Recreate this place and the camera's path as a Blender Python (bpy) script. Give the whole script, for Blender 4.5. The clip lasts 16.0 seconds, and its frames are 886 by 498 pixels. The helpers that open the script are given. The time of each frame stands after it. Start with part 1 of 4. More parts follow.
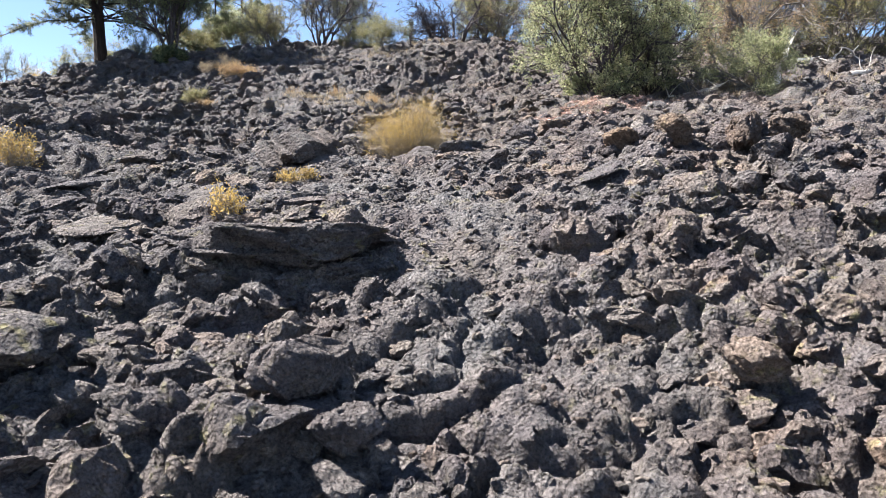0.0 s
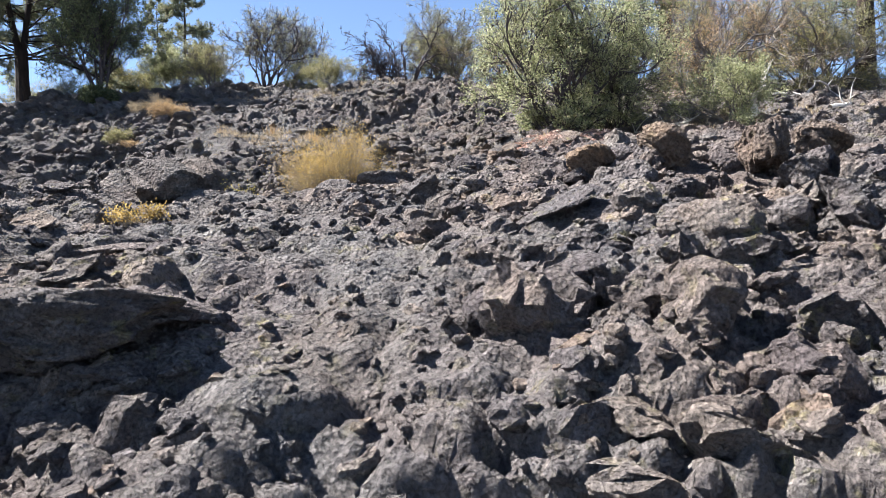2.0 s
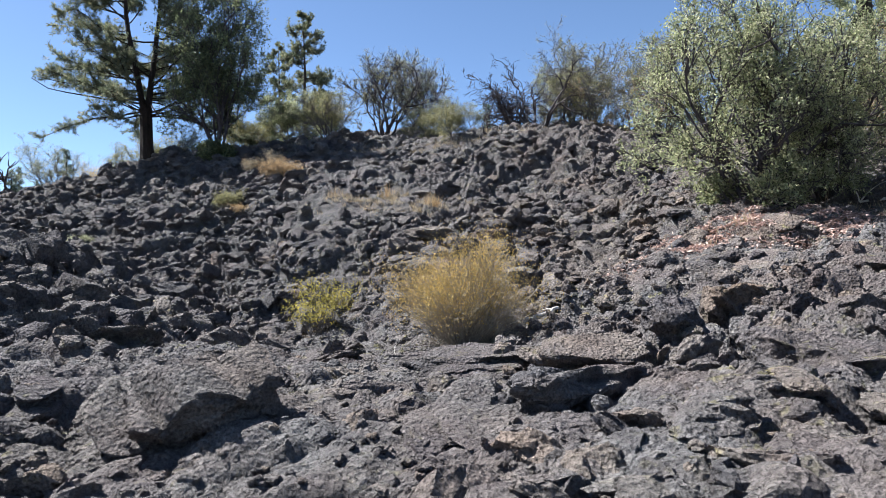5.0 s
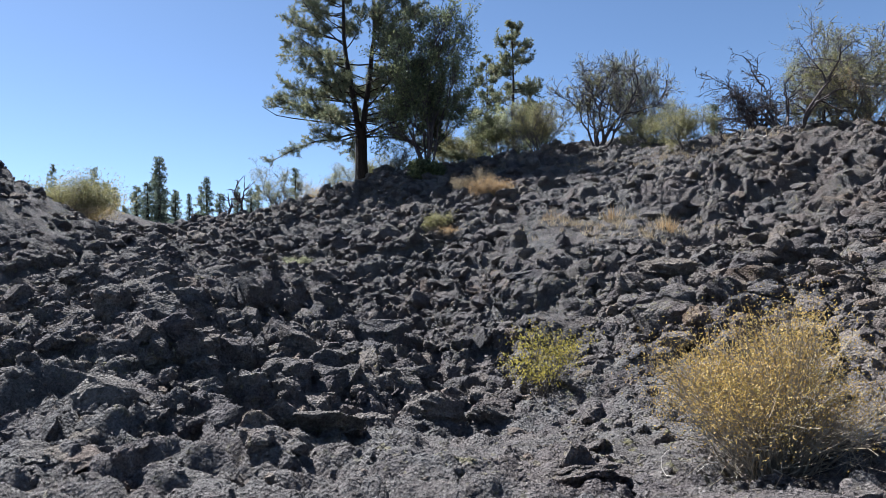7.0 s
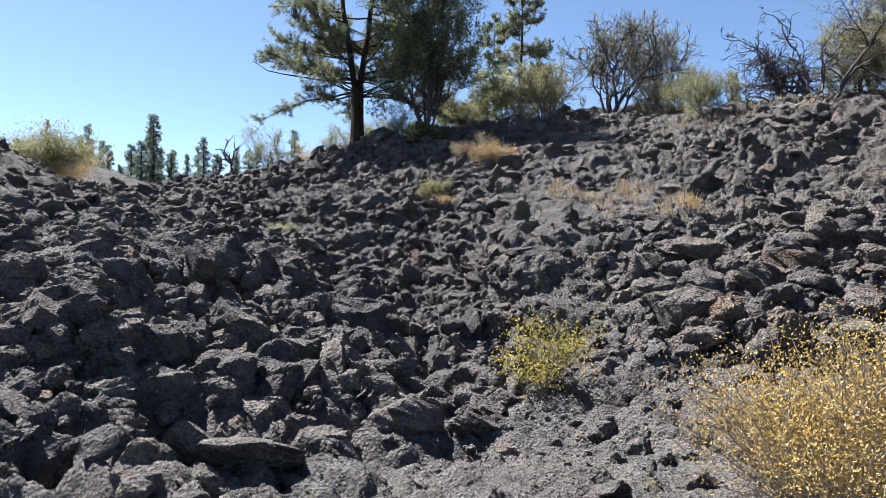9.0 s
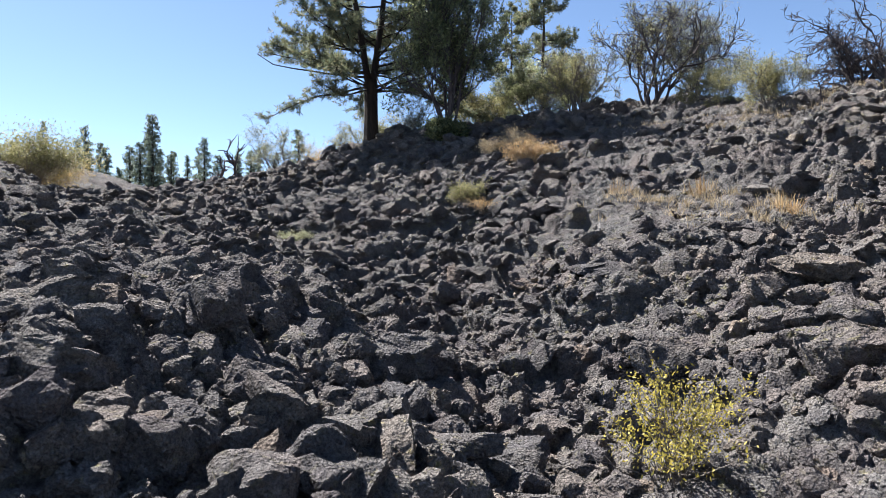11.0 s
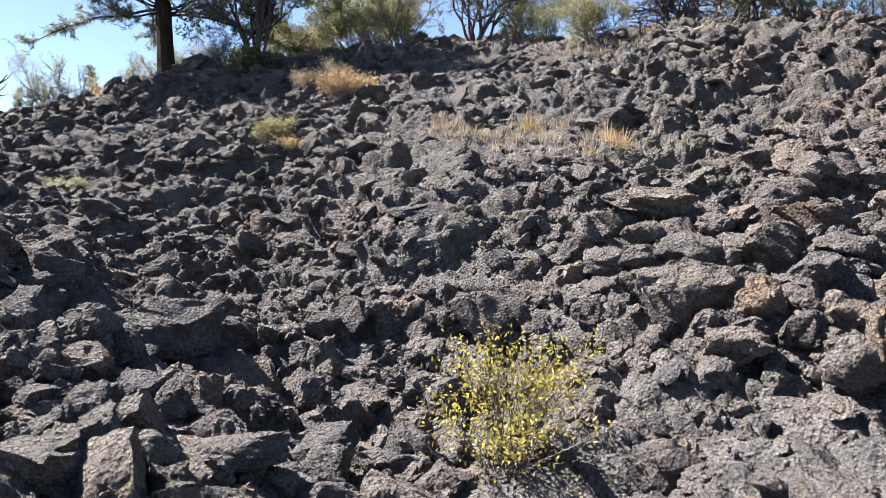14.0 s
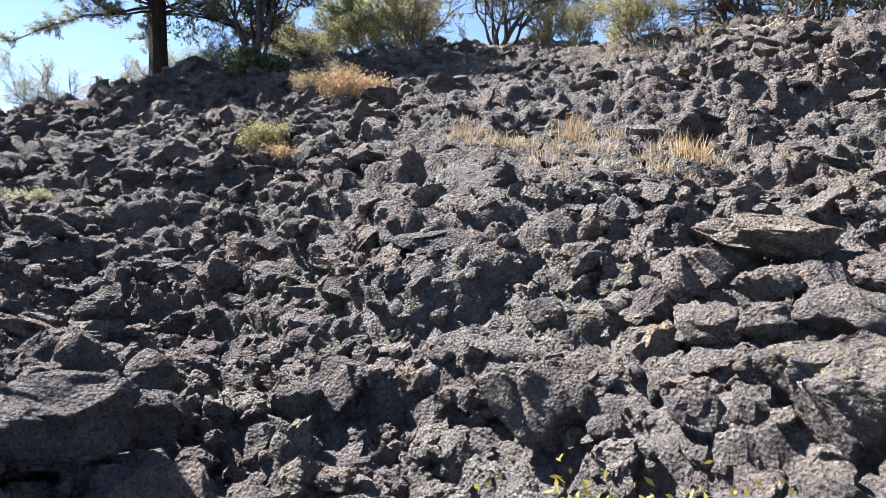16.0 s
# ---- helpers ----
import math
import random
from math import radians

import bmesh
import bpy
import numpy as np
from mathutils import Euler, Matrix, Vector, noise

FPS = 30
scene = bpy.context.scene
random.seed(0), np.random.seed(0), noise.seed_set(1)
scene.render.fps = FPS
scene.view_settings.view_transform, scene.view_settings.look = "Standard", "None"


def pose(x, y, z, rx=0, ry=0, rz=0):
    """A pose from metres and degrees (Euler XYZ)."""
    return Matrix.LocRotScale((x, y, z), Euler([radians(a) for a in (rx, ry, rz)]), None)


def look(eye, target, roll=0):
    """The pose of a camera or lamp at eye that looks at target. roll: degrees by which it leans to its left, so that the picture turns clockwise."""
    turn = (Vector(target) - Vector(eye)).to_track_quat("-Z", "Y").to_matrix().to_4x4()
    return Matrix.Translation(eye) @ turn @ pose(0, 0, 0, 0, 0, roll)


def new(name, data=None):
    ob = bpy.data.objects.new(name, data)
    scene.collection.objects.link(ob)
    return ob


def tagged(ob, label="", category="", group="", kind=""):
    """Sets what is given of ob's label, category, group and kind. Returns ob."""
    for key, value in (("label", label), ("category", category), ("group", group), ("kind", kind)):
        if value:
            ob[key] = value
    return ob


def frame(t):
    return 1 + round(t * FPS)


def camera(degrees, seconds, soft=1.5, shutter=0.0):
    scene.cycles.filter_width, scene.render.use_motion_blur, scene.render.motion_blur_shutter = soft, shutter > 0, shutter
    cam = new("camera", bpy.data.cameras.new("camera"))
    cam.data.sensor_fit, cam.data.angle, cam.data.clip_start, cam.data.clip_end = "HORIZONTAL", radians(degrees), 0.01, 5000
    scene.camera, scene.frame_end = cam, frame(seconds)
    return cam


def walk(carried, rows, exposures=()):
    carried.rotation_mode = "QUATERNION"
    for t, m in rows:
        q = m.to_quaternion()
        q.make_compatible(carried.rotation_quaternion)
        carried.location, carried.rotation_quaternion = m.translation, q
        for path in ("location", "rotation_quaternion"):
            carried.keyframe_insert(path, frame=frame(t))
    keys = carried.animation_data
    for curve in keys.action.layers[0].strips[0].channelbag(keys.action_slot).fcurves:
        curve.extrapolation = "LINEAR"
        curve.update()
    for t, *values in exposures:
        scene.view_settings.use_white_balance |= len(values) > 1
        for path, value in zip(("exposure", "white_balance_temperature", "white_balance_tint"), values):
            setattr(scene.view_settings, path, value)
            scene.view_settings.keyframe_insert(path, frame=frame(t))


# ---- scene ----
cam = camera(66.7, 16.0, soft=0.5)
PATH = [
    (0, (0.155, 0.713, 1.635), (0.129, 2.707, 1.482), -2.1),
    (0.5, (0.171, 1.162, 1.587), (0.177, 3.156, 1.443), -2.3),
    (1, (0.342, 1.727, 1.541), (0.373, 3.723, 1.422), -2.7),
    (1.2, (0.392, 1.946, 1.548), (0.438, 3.943, 1.47), -2.6),
    (1.5, (0.465, 2.229, 1.569), (0.526, 4.228, 1.531), -2.6),
    (2, (0.569, 2.636, 1.594), (0.654, 4.634, 1.582), -2.6),
    (2.5, (0.767, 3.149, 1.836), (0.879, 5.145, 1.829), -2.5),
    (3, (0.703, 3.536, 1.973), (0.829, 5.531, 2.014), -2.2),
    (3.2, (0.651, 3.743, 2.131), (0.77, 5.739, 2.186), -2.4),
    (5.3, (0.161, 5.67, 2.873), (-0.164, 7.642, 2.96), -2.2),
    (5.5, (0.122, 5.868, 2.871), (-0.235, 7.834, 2.959), -2.1),
    (6, (-0.057, 6.376, 3.219), (-0.494, 8.325, 3.333), -1.8),
    (6.2, (-0.089, 6.481, 3.298), (-0.637, 8.4, 3.437), -1.7),
    (6.5, (-0.306, 6.63, 3.365), (-1.009, 8.497, 3.511), -0.9),
    (7, (-0.538, 6.891, 3.438), (-1.367, 8.707, 3.562), -1.2),
    (7.5, (-0.544, 7.143, 3.421), (-1.411, 8.942, 3.528), -2.2),
    (8, (-0.568, 7.574, 3.497), (-1.432, 9.377, 3.558), -1.7),
    (8.2, (-0.616, 7.702, 3.521), (-1.475, 9.508, 3.579), -1.1),
    (10.3, (-1.963, 9.35, 3.684), (-2.792, 11.17, 3.664), 0.9),
    (10.5, (-2.163, 9.488, 3.812), (-3.006, 11.302, 3.791), 0.5),
    (11, (-2.421, 9.695, 3.888), (-3.264, 11.508, 3.912), -0.3),
    (11.5, (-2.521, 10.164, 3.991), (-3.35, 11.984, 3.998), -0.9),
    (12, (-2.568, 10.374, 4.093), (-3.371, 12.205, 4.117), -0.3),
    (12.5, (-2.627, 10.457, 4.118), (-3.358, 12.318, 4.145), -0.8),
    (12.8, (-2.607, 10.522, 4.082), (-3.253, 12.415, 4.107), -1.6),
    (13, (-2.578, 10.562, 4.099), (-3.162, 12.475, 4.106), -2.0),
    (13.5, (-2.541, 10.723, 4.034), (-3.027, 12.662, 3.978), -1.7),
    (14, (-2.622, 11.154, 3.782), (-2.997, 13.115, 3.65), -1.5),
    (14.3, (-2.643, 11.445, 3.792), (-2.956, 13.415, 3.653), -2.2),
    (14.5, (-2.649, 11.651, 3.805), (-2.932, 13.625, 3.66), -1.9),
    (15, (-2.679, 12.177, 3.82), (-2.926, 14.158, 3.698), -1.8),
    (15.5, (-2.897, 12.758, 3.839), (-3.195, 14.733, 3.725), -0.5),
    (16, (-3.106, 13.229, 3.854), (-3.518, 15.185, 3.781), -0.4),
]
walk(cam, [(t, look(eye, target, roll)) for t, eye, target, roll in PATH], [(0, 2.45, 6350, 10), (3, 2.35, 6250, 9), (5.5, 1.92, 5950, 7), (6.5, 1.82, 5950, 7), (7.5, 1.78, 5900, 7), (8, 1.93, 6000, 7), (10.5, 2.13, 6300, 8), (13, 2.28, 6400, 9), (14.5, 2.5, 6500, 10), (16, 2.56, 6400, 10)])

# ---- light ----
SUN_TO = Vector((-0.60, 0.15, 0.785)).normalized()
world = bpy.data.worlds.new("sky")
scene.world = world
world.use_nodes = True
wn = world.node_tree.nodes
sky = wn.new("ShaderNodeTexSky")
sky.sky_type, sky.sun_disc = "NISHITA", False
sky.sun_elevation = math.asin(SUN_TO.z)
sky.sun_rotation = math.atan2(SUN_TO.x, SUN_TO.y)
sky.altitude, sky.air_density, sky.dust_density, sky.ozone_density = 1800, 0.78, 0.7, 1.0
world.node_tree.links.new(sky.outputs[0], wn["Background"].inputs[0])
wn["Background"].inputs[1].default_value = 0.05
sun = new("sun", bpy.data.lights.new("sun", "SUN"))
sun.data.energy, sun.data.angle, sun.data.color = 5.0, radians(0.53), (1.0, 0.95, 0.89)
sun.rotation_mode = "QUATERNION"
sun.rotation_quaternion = SUN_TO.to_track_quat("Z", "Y")


# ---- materials ----
def material(name, rough=0.9, spec=0.2):
    m = bpy.data.materials.new(name)
    m.use_nodes = True
    b = m.node_tree.nodes["Principled BSDF"]
    b.inputs["Roughness"].default_value = rough
    b.inputs["Specular IOR Level"].default_value = spec
    return m, m.node_tree.nodes, m.node_tree.links, b


def noise_node(n, l, vec, scale, detail=5.0, rough=0.6):
    t = n.new("ShaderNodeTexNoise")
    t.inputs["Scale"].default_value, t.inputs["Detail"].default_value, t.inputs["Roughness"].default_value = scale, detail, rough
    l.new(vec, t.inputs["Vector"])
    return t.outputs["Fac"]


def ramp(n, l, fac, stops):
    r = n.new("ShaderNodeValToRGB")
    while len(r.color_ramp.elements) < len(stops):
        r.color_ramp.elements.new(0.5)
    for e, (p, c) in zip(r.color_ramp.elements, stops):
        e.position, e.color = p, (*c, 1)
    l.new(fac, r.inputs[0])
    return r.outputs[0]


def mix(n, l, fac, a, b, mode="MIX"):
    m = n.new("ShaderNodeMix")
    m.data_type, m.blend_type = "RGBA", mode
    for sock, v in ((m.inputs[0], fac), (m.inputs[6], a), (m.inputs[7], b)):
        if isinstance(v, bpy.types.NodeSocket):
            l.new(v, sock)
        elif isinstance(v, tuple):
            sock.default_value = (*v, 1)
        else:
            sock.default_value = v
    return m.outputs[2]


def lava(name, pieces="", ochre=0.0):
    m, n, l, b = material(name, 0.95, 0.06)
    geo = n.new("ShaderNodeNewGeometry")
    pos = geo.outputs["Position"]
    col = ramp(n, l, noise_node(n, l, pos, 3.1, 8, 0.72),
               [(0.26, (0.072, 0.07, 0.073)), (0.45, (0.145, 0.139, 0.141)), (0.6, (0.2, 0.19, 0.188)), (0.8, (0.28, 0.267, 0.256))])
    # rusty, oxidised crust towards the upper side of the flow
    sep = n.new("ShaderNodeSeparateXYZ")
    l.new(pos, sep.inputs[0])
    side = n.new("ShaderNodeMapRange")
    side.inputs[1].default_value, side.inputs[2].default_value = -5.0, 3.0
    side.inputs[3].default_value, side.inputs[4].default_value = 0.03, 0.5
    l.new(sep.outputs[0], side.inputs[0])
    rust = ramp(n, l, noise_node(n, l, pos, 0.9, 6, 0.7), [(0.4, (0, 0, 0)), (0.68, (1, 1, 1))])
    mul = n.new("ShaderNodeMath")
    mul.operation = "MULTIPLY"
    l.new(side.outputs[0], mul.inputs[0])
    l.new(rust, mul.inputs[1])
    col = mix(n, l, mul.outputs[0], col, (0.215, 0.145, 0.1))
    # lichen crusts: dull ochre and grey green freckles
    spots = ramp(n, l, noise_node(n, l, pos, 11.0, 4, 0.6), [(0.57, (0, 0, 0)), (0.68, (0.8, 0.8, 0.8))])
    area = ramp(n, l, noise_node(n, l, pos, 0.7, 3, 0.5), [(0.42, (0, 0, 0)), (0.6, (1, 1, 1))])
    col = mix(n, l, mix(n, l, 1.0, spots, area, "MULTIPLY"), col, (0.24, 0.222, 0.12))
    # faint purple-brown bloom on the older crust
    bloom = ramp(n, l, noise_node(n, l, pos, 1.3, 4, 0.6), [(0.45, (0, 0, 0)), (0.62, (0.55, 0.55, 0.55))])
    col = mix(n, l, bloom, col, (0.168, 0.143, 0.143))
    if ochre:
        crust = ramp(n, l, noise_node(n, l, pos, 4.0, 5, 0.6), [(0.35, (ochre * 0.5,) * 3), (0.6, (ochre,) * 3)])
        col = mix(n, l, crust, col, (0.23, 0.15, 0.085))
    if pieces:
        rnd = n.new("ShaderNodeObjectInfo").outputs["Random"] if pieces == "objects" else geo.outputs["Random Per Island"]
        tone = ramp(n, l, rnd, [(0.0, (0.76, 0.76, 0.8)), (0.5, (0.98, 0.96, 0.95)), (0.86, (1.2, 1.16, 1.1)), (1.0, (1.35, 1.2, 1.04))])
        col = mix(n, l, 1.0, col, tone, "MULTIPLY")
    grit = ramp(n, l, noise_node(n, l, pos, 75.0, 3, 0.7), [(0.34, (0.66, 0.66, 0.67)), (0.5, (1.0, 1.0, 1.0)), (0.68, (1.18, 1.17, 1.16))])
    fleck = ramp(n, l, noise_node(n, l, pos, 27.0, 4, 0.75), [(0.36, (0.78, 0.78, 0.78)), (0.5, (1, 1, 1)), (0.66, (1.15, 1.15, 1.14))])
    grit = mix(n, l, 1.0, grit, fleck, "MULTIPLY")
    col = mix(n, l, 1.0, col, grit, "MULTIPLY")
    l.new(col, b.inputs["Base Color"])
    vor = n.new("ShaderNodeTexVoronoi")
    vor.inputs["Scale"].default_value = 38
    l.new(pos, vor.inputs["Vector"])
    add = n.new("ShaderNodeMath")
    add.operation = "MULTIPLY_ADD"
    l.new(vor.outputs["Distance"], add.inputs[0])
    add.inputs[1].default_value = 0.75
    l.new(noise_node(n, l, pos, 16.0, 10, 0.75), add.inputs[2])
    # fine net of cooling cracks, bent by a slow noise
    bend = n.new("ShaderNodeTexNoise")
    bend.inputs["Scale"].default_value, bend.inputs["Detail"].default_value = 6.0, 3.0
    l.new(pos, bend.inputs["Vector"])
    warped = n.new("ShaderNodeVectorMath")
    warped.operation = "MULTIPLY_ADD"
    l.new(bend.outputs["Color"], warped.inputs[0])
    warped.inputs[1].default_value = (0.16, 0.16, 0.16)
    l.new(pos, warped.inputs[2])
    net = n.new("ShaderNodeTexVoronoi")
    net.feature = "DISTANCE_TO_EDGE"
    net.inputs["Scale"].default_value = 8.5
    l.new(warped.outputs[0], net.inputs["Vector"])
    groove = n.new("ShaderNodeMapRange")
    groove.inputs[1].default_value, groove.inputs[2].default_value = 0.0, 0.09
    l.new(net.outputs["Distance"], groove.inputs[0])
    deep = n.new("ShaderNodeMath")
    deep.operation = "MULTIPLY_ADD"
    l.new(groove.outputs[0], deep.inputs[0])
    deep.inputs[1].default_value = 0.16
    l.new(add.outputs[0], deep.inputs[2])
    bump = n.new("ShaderNodeBump")
    bump.inputs["Strength"].default_value, bump.inputs["Distance"].default_value = 1.0, 0.085
    l.new(deep.outputs[0], bump.inputs["Height"])
    coarse = n.new("ShaderNodeBump")
    coarse.inputs["Strength"].default_value, coarse.inputs["Distance"].default_value = 0.9, 0.16
    l.new(noise_node(n, l, pos, 5.5, 6, 0.68), coarse.inputs["Height"])
    l.new(coarse.outputs[0], bump.inputs["Normal"])
    l.new(bump.outputs[0], b.inputs["Normal"])
    return m


def simple(name, dark, light, scale=8.0, rough=0.85, bump=0.3, depth=0.02, stretch=(1, 1, 1)):
    m, n, l, b = material(name, rough)
    tc = n.new("ShaderNodeTexCoord")
    mp = n.new("ShaderNodeMapping")
    mp.inputs["Scale"].default_value = stretch
    l.new(tc.outputs["Object"], mp.inputs[0])
    f = noise_node(n, l, mp.outputs[0], scale, 7, 0.7)
    l.new(ramp(n, l, f, [(0.3, dark), (0.7, light)]), b.inputs["Base Color"])
    bp = n.new("ShaderNodeBump")
    bp.inputs["Strength"].default_value, bp.inputs["Distance"].default_value = bump, depth
    l.new(f, bp.inputs["Height"])
    l.new(bp.outputs[0], b.inputs["Normal"])
    return m


def leafy(name, tones, through_light=0.35):
    """Foliage: each leaf takes its own tone; light passes through it in part."""
    m, n, l, b = material(name, 0.6, 0.3)
    geo = n.new("ShaderNodeNewGeometry")
    step = 1.0 / (len(tones) - 1)
    col = ramp(n, l, geo.outputs["Random Per Island"], [(i * step, c) for i, c in enumerate(tones)])
    patch = ramp(n, l, noise_node(n, l, geo.outputs["Position"], 2.3, 3), [(0.3, (0.65, 0.65, 0.65)), (0.7, (1.25, 1.25, 1.2))])
    col = mix(n, l, 1.0, col, patch, "MULTIPLY")
    l.new(col, b.inputs["Base Color"])
    tr = n.new("ShaderNodeBsdfTranslucent")
    l.new(col, tr.inputs[0])
    mx = n.new("ShaderNodeMixShader")
    mx.inputs[0].default_value = through_light
    l.new(b.outputs[0], mx.inputs[1])
    l.new(tr.outputs[0], mx.inputs[2])
    l.new(mx.outputs[0], n["Material Output"].inputs[0])
    return m


LAVA = lava("lava")
LAVA_ROCK = lava("lava_rock", "objects")
LAVA_OCHRE = lava("ochre_lava", "objects", 0.42)
LAVA_RUBBLE = lava("lava_rubble", "islands")
BARK = simple("pine_bark", (0.012, 0.01, 0.01), (0.05, 0.036, 0.028), 9, 0.95, 0.8, 0.03, (1, 1, 0.25))
TWIG = simple("grey_twigs", (0.06, 0.052, 0.047), (0.2, 0.18, 0.165), 14, 0.9, 0.4, 0.01, (1, 1, 0.3))
DARK_TWIG = simple("dark_twigs", (0.03, 0.025, 0.027), (0.1, 0.085, 0.085), 14, 0.9, 0.4, 0.01, (1, 1, 0.3))
STRAW = simple("straw_stems", (0.15, 0.12, 0.09), (0.36, 0.31, 0.24), 12, 0.85)
BLEACHED = simple("bleached_wood", (0.3, 0.27, 0.24), (0.66, 0.62, 0.56), 6, 0.8, 0.6, 0.015, (1, 1, 0.2))
NEEDLES = leafy("pine_needles", [(0.075, 0.092, 0.062), (0.115, 0.135, 0.085), (0.165, 0.178, 0.11), (0.24, 0.205, 0.115)], 0.45)
DARK_NEEDLES = leafy("juniper_scales", [(0.07, 0.085, 0.05), (0.12, 0.14, 0.075), (0.22, 0.23, 0.11)], 0.45)
# distance haze is mixed into the far firs' tones: paler and bluer
FAR_NEEDLES = leafy("hazed_fir_needles", [(0.085, 0.11, 0.095), (0.125, 0.155, 0.12), (0.18, 0.2, 0.14)], 0.4)
MAHOGANY = leafy("mahogany_leaves", [(0.13, 0.15, 0.075), (0.22, 0.24, 0.125), (0.31, 0.32, 0.18), (0.44, 0.42, 0.27)], 0.5)
OLIVE = leafy("olive_leaves", [(0.13, 0.13, 0.06), (0.23, 0.215, 0.1), (0.34, 0.31, 0.16)], 0.4)
YELLOW = leafy("rabbitbrush_flowers", [(0.3, 0.2, 0.07), (0.42, 0.28, 0.09), (0.48, 0.34, 0.12), (0.35, 0.28, 0.1)], 0.4)
LEMON = leafy("currant_leaves", [(0.22, 0.19, 0.045), (0.34, 0.28, 0.06), (0.41, 0.33, 0.08), (0.23, 0.22, 0.06)], 0.4)
RUSSET = leafy("russet_seedheads", [(0.24, 0.15, 0.08), (0.37, 0.25, 0.13), (0.46, 0.34, 0.2)], 0.35)
DRY = leafy("dry_grass", [(0.22, 0.17, 0.11), (0.34, 0.27, 0.18), (0.45, 0.37, 0.26)], 0.35)
SAGE = leafy("sage_leaves", [(0.15, 0.16, 0.1), (0.25, 0.26, 0.17), (0.36, 0.34, 0.22)], 0.35)
DUFF = leafy("needle_litter", [(0.24, 0.15, 0.125), (0.37, 0.26, 0.225), (0.48, 0.37, 0.33)], 0.1)

# ---- numeric helpers ----
rng = np.random.default_rng(7)


def lattice(i, j, seed):
    """A random value in 0..1 for each whole-number place."""
    v = (i.astype(np.int64) * 374761393 + j.astype(np.int64) * 668265263 + seed * 974634541) & 0xFFFFFFFF
    v = ((v ^ (v >> 13)) * 1274126177) & 0xFFFFFFFF
    v = ((v ^ (v >> 16)) * 2246822519) & 0xFFFFFFFF
    return ((v ^ (v >> 15)) & 0xFFFFFF) / float(0xFFFFFF)


def smooth_noise(x, y, size, seed):
    u, v = x / size, y / size
    i, j = np.floor(u), np.floor(v)
    a, b = u - i, v - j
    a, b = a * a * (3 - 2 * a), b * b * (3 - 2 * b)
    top = lattice(i, j, seed) * (1 - a) + lattice(i + 1, j, seed) * a
    low = lattice(i, j + 1, seed) * (1 - a) + lattice(i + 1, j + 1, seed) * a
    return (top * (1 - b) + low * b) * 2 - 1


def fractal(x, y, size, seed, octaves=4):
    return sum(smooth_noise(x, y, size / 2 ** k, seed + k) / 2 ** k for k in range(octaves))


TABLE = np.random.default_rng(99).uniform(0, 1, (6, 64 * 64 * 64)).astype(np.float32)


def cells(p, size, seed):
    """Broken blocks in space: gap to the next block, place within the block, and the block's three random values."""
    q = (p / size).astype(np.float32) + np.float32(seed * 7.31)
    base = np.floor(q).astype(np.int32)
    n = len(q)
    near, second, best = np.full(n, 9, np.float32), np.full(n, 9, np.float32), np.zeros(n, np.int32)
    within = np.zeros((n, 3), np.float32)
    for a in (-1, 0, 1):
        for b in (-1, 0, 1):
            for c in (-1, 0, 1):
                i, j, k = base[:, 0] + a, base[:, 1] + b, base[:, 2] + c
                at = ((i & 63) * 64 + (j & 63)) * 64 + (k & 63)
                d = q - np.stack([i + TABLE[0][at], j + TABLE[1][at], k + TABLE[2][at]], 1)
                r = np.sqrt((d * d).sum(1))
                closer = r < near
                second = np.where(closer, near, np.minimum(second, r))
                near = np.where(closer, r, near)
                best = np.where(closer, at, best)
                within[closer] = d[closer]
    return second - near, within, TABLE[3][best], TABLE[4][best], TABLE[5][best]


# ---- the lie of the land: x, y, height, reach of each swell and hollow ----
SWELLS = [(-0.3, 27.2, 0.87, 1.8), (-18, 4, 1.64, 6), (-6.3, 33.4, 1.08, 4), (-18, 14, 1.44, 4), (2.5, 7, 0.33, 1.2), (-22, 18, 1.05, 2.6),
          (-7.4, 12, 0.15, 1.2), (16, 22, 0.43, 6), (0, -4, 0.55, 1.8), (-6, -3, 0.51, 1.8), (6, 24, 0.41, 2.6), (12, 2, 0.41, 2.6),
          (0.9, 24.2, 0.53, 1.2), (2.5, 15.6, 0.56, 1.2), (-4.6, 19.4, 0.28, 1.2), (1.8, 29, 0.36, 1.2), (-1, 21.5, 0.37, 1.2),
          (2.1, 23, 0.49, 1.2), (-17, 14.5, 1.0, 2.6), (-33, 28.5, 1.6, 3.5), (-14, 29.5, 0.6, 2.2), (-21, 18.2, 1.5, 2.4), (-1.0, 5.55, 0.08, 0.5)]
HOLLOWS = [(-4.9, 17, 1.79, 1.8), (-8.6, 20.8, 1.24, 1.8), (-12.6, 24, 0.93, 1.8), (0.9, 16, 1.26, 2.6), (-2.9, 13.8, 0.89, 1.8),
           (-6.6, 19.4, 1.4, 1.2), (-25, 36, 1.46, 6), (-18.5, 22.9, 0.94, 2.6), (-1, 20.1, 0.56, 1.2), (-11.9, 18, 0.76, 2.6),
           (-0.4, 11.1, 0.4, 1.2), (-5, 12.4, 0.37, 1.2), (0.2, 22.8, 0.94, 1.2), (-18, 32, 0.51, 1.2), (-3.2, 21.3, 0.41, 1.2),
           (-14.7, 24.2, 0.57, 1.2), (-4, 17.7, 0.46, 1.2), (2.5, 21.1, 0.41, 1.2), (0.6, 2.6, 0.56, 1.2), (-10, 8, 0.32, 1.8),
           (-12.1, 22.9, 0.69, 1.2), (-8.5, 23.8, 0.28, 1.2), (-8.6, 20.8, 0.92, 1.2),
           (-1.0, 4.75, 0.2, 0.3), (-0.5, 4.8, 0.14, 0.28), (-1.5, 4.75, 0.12, 0.28)]
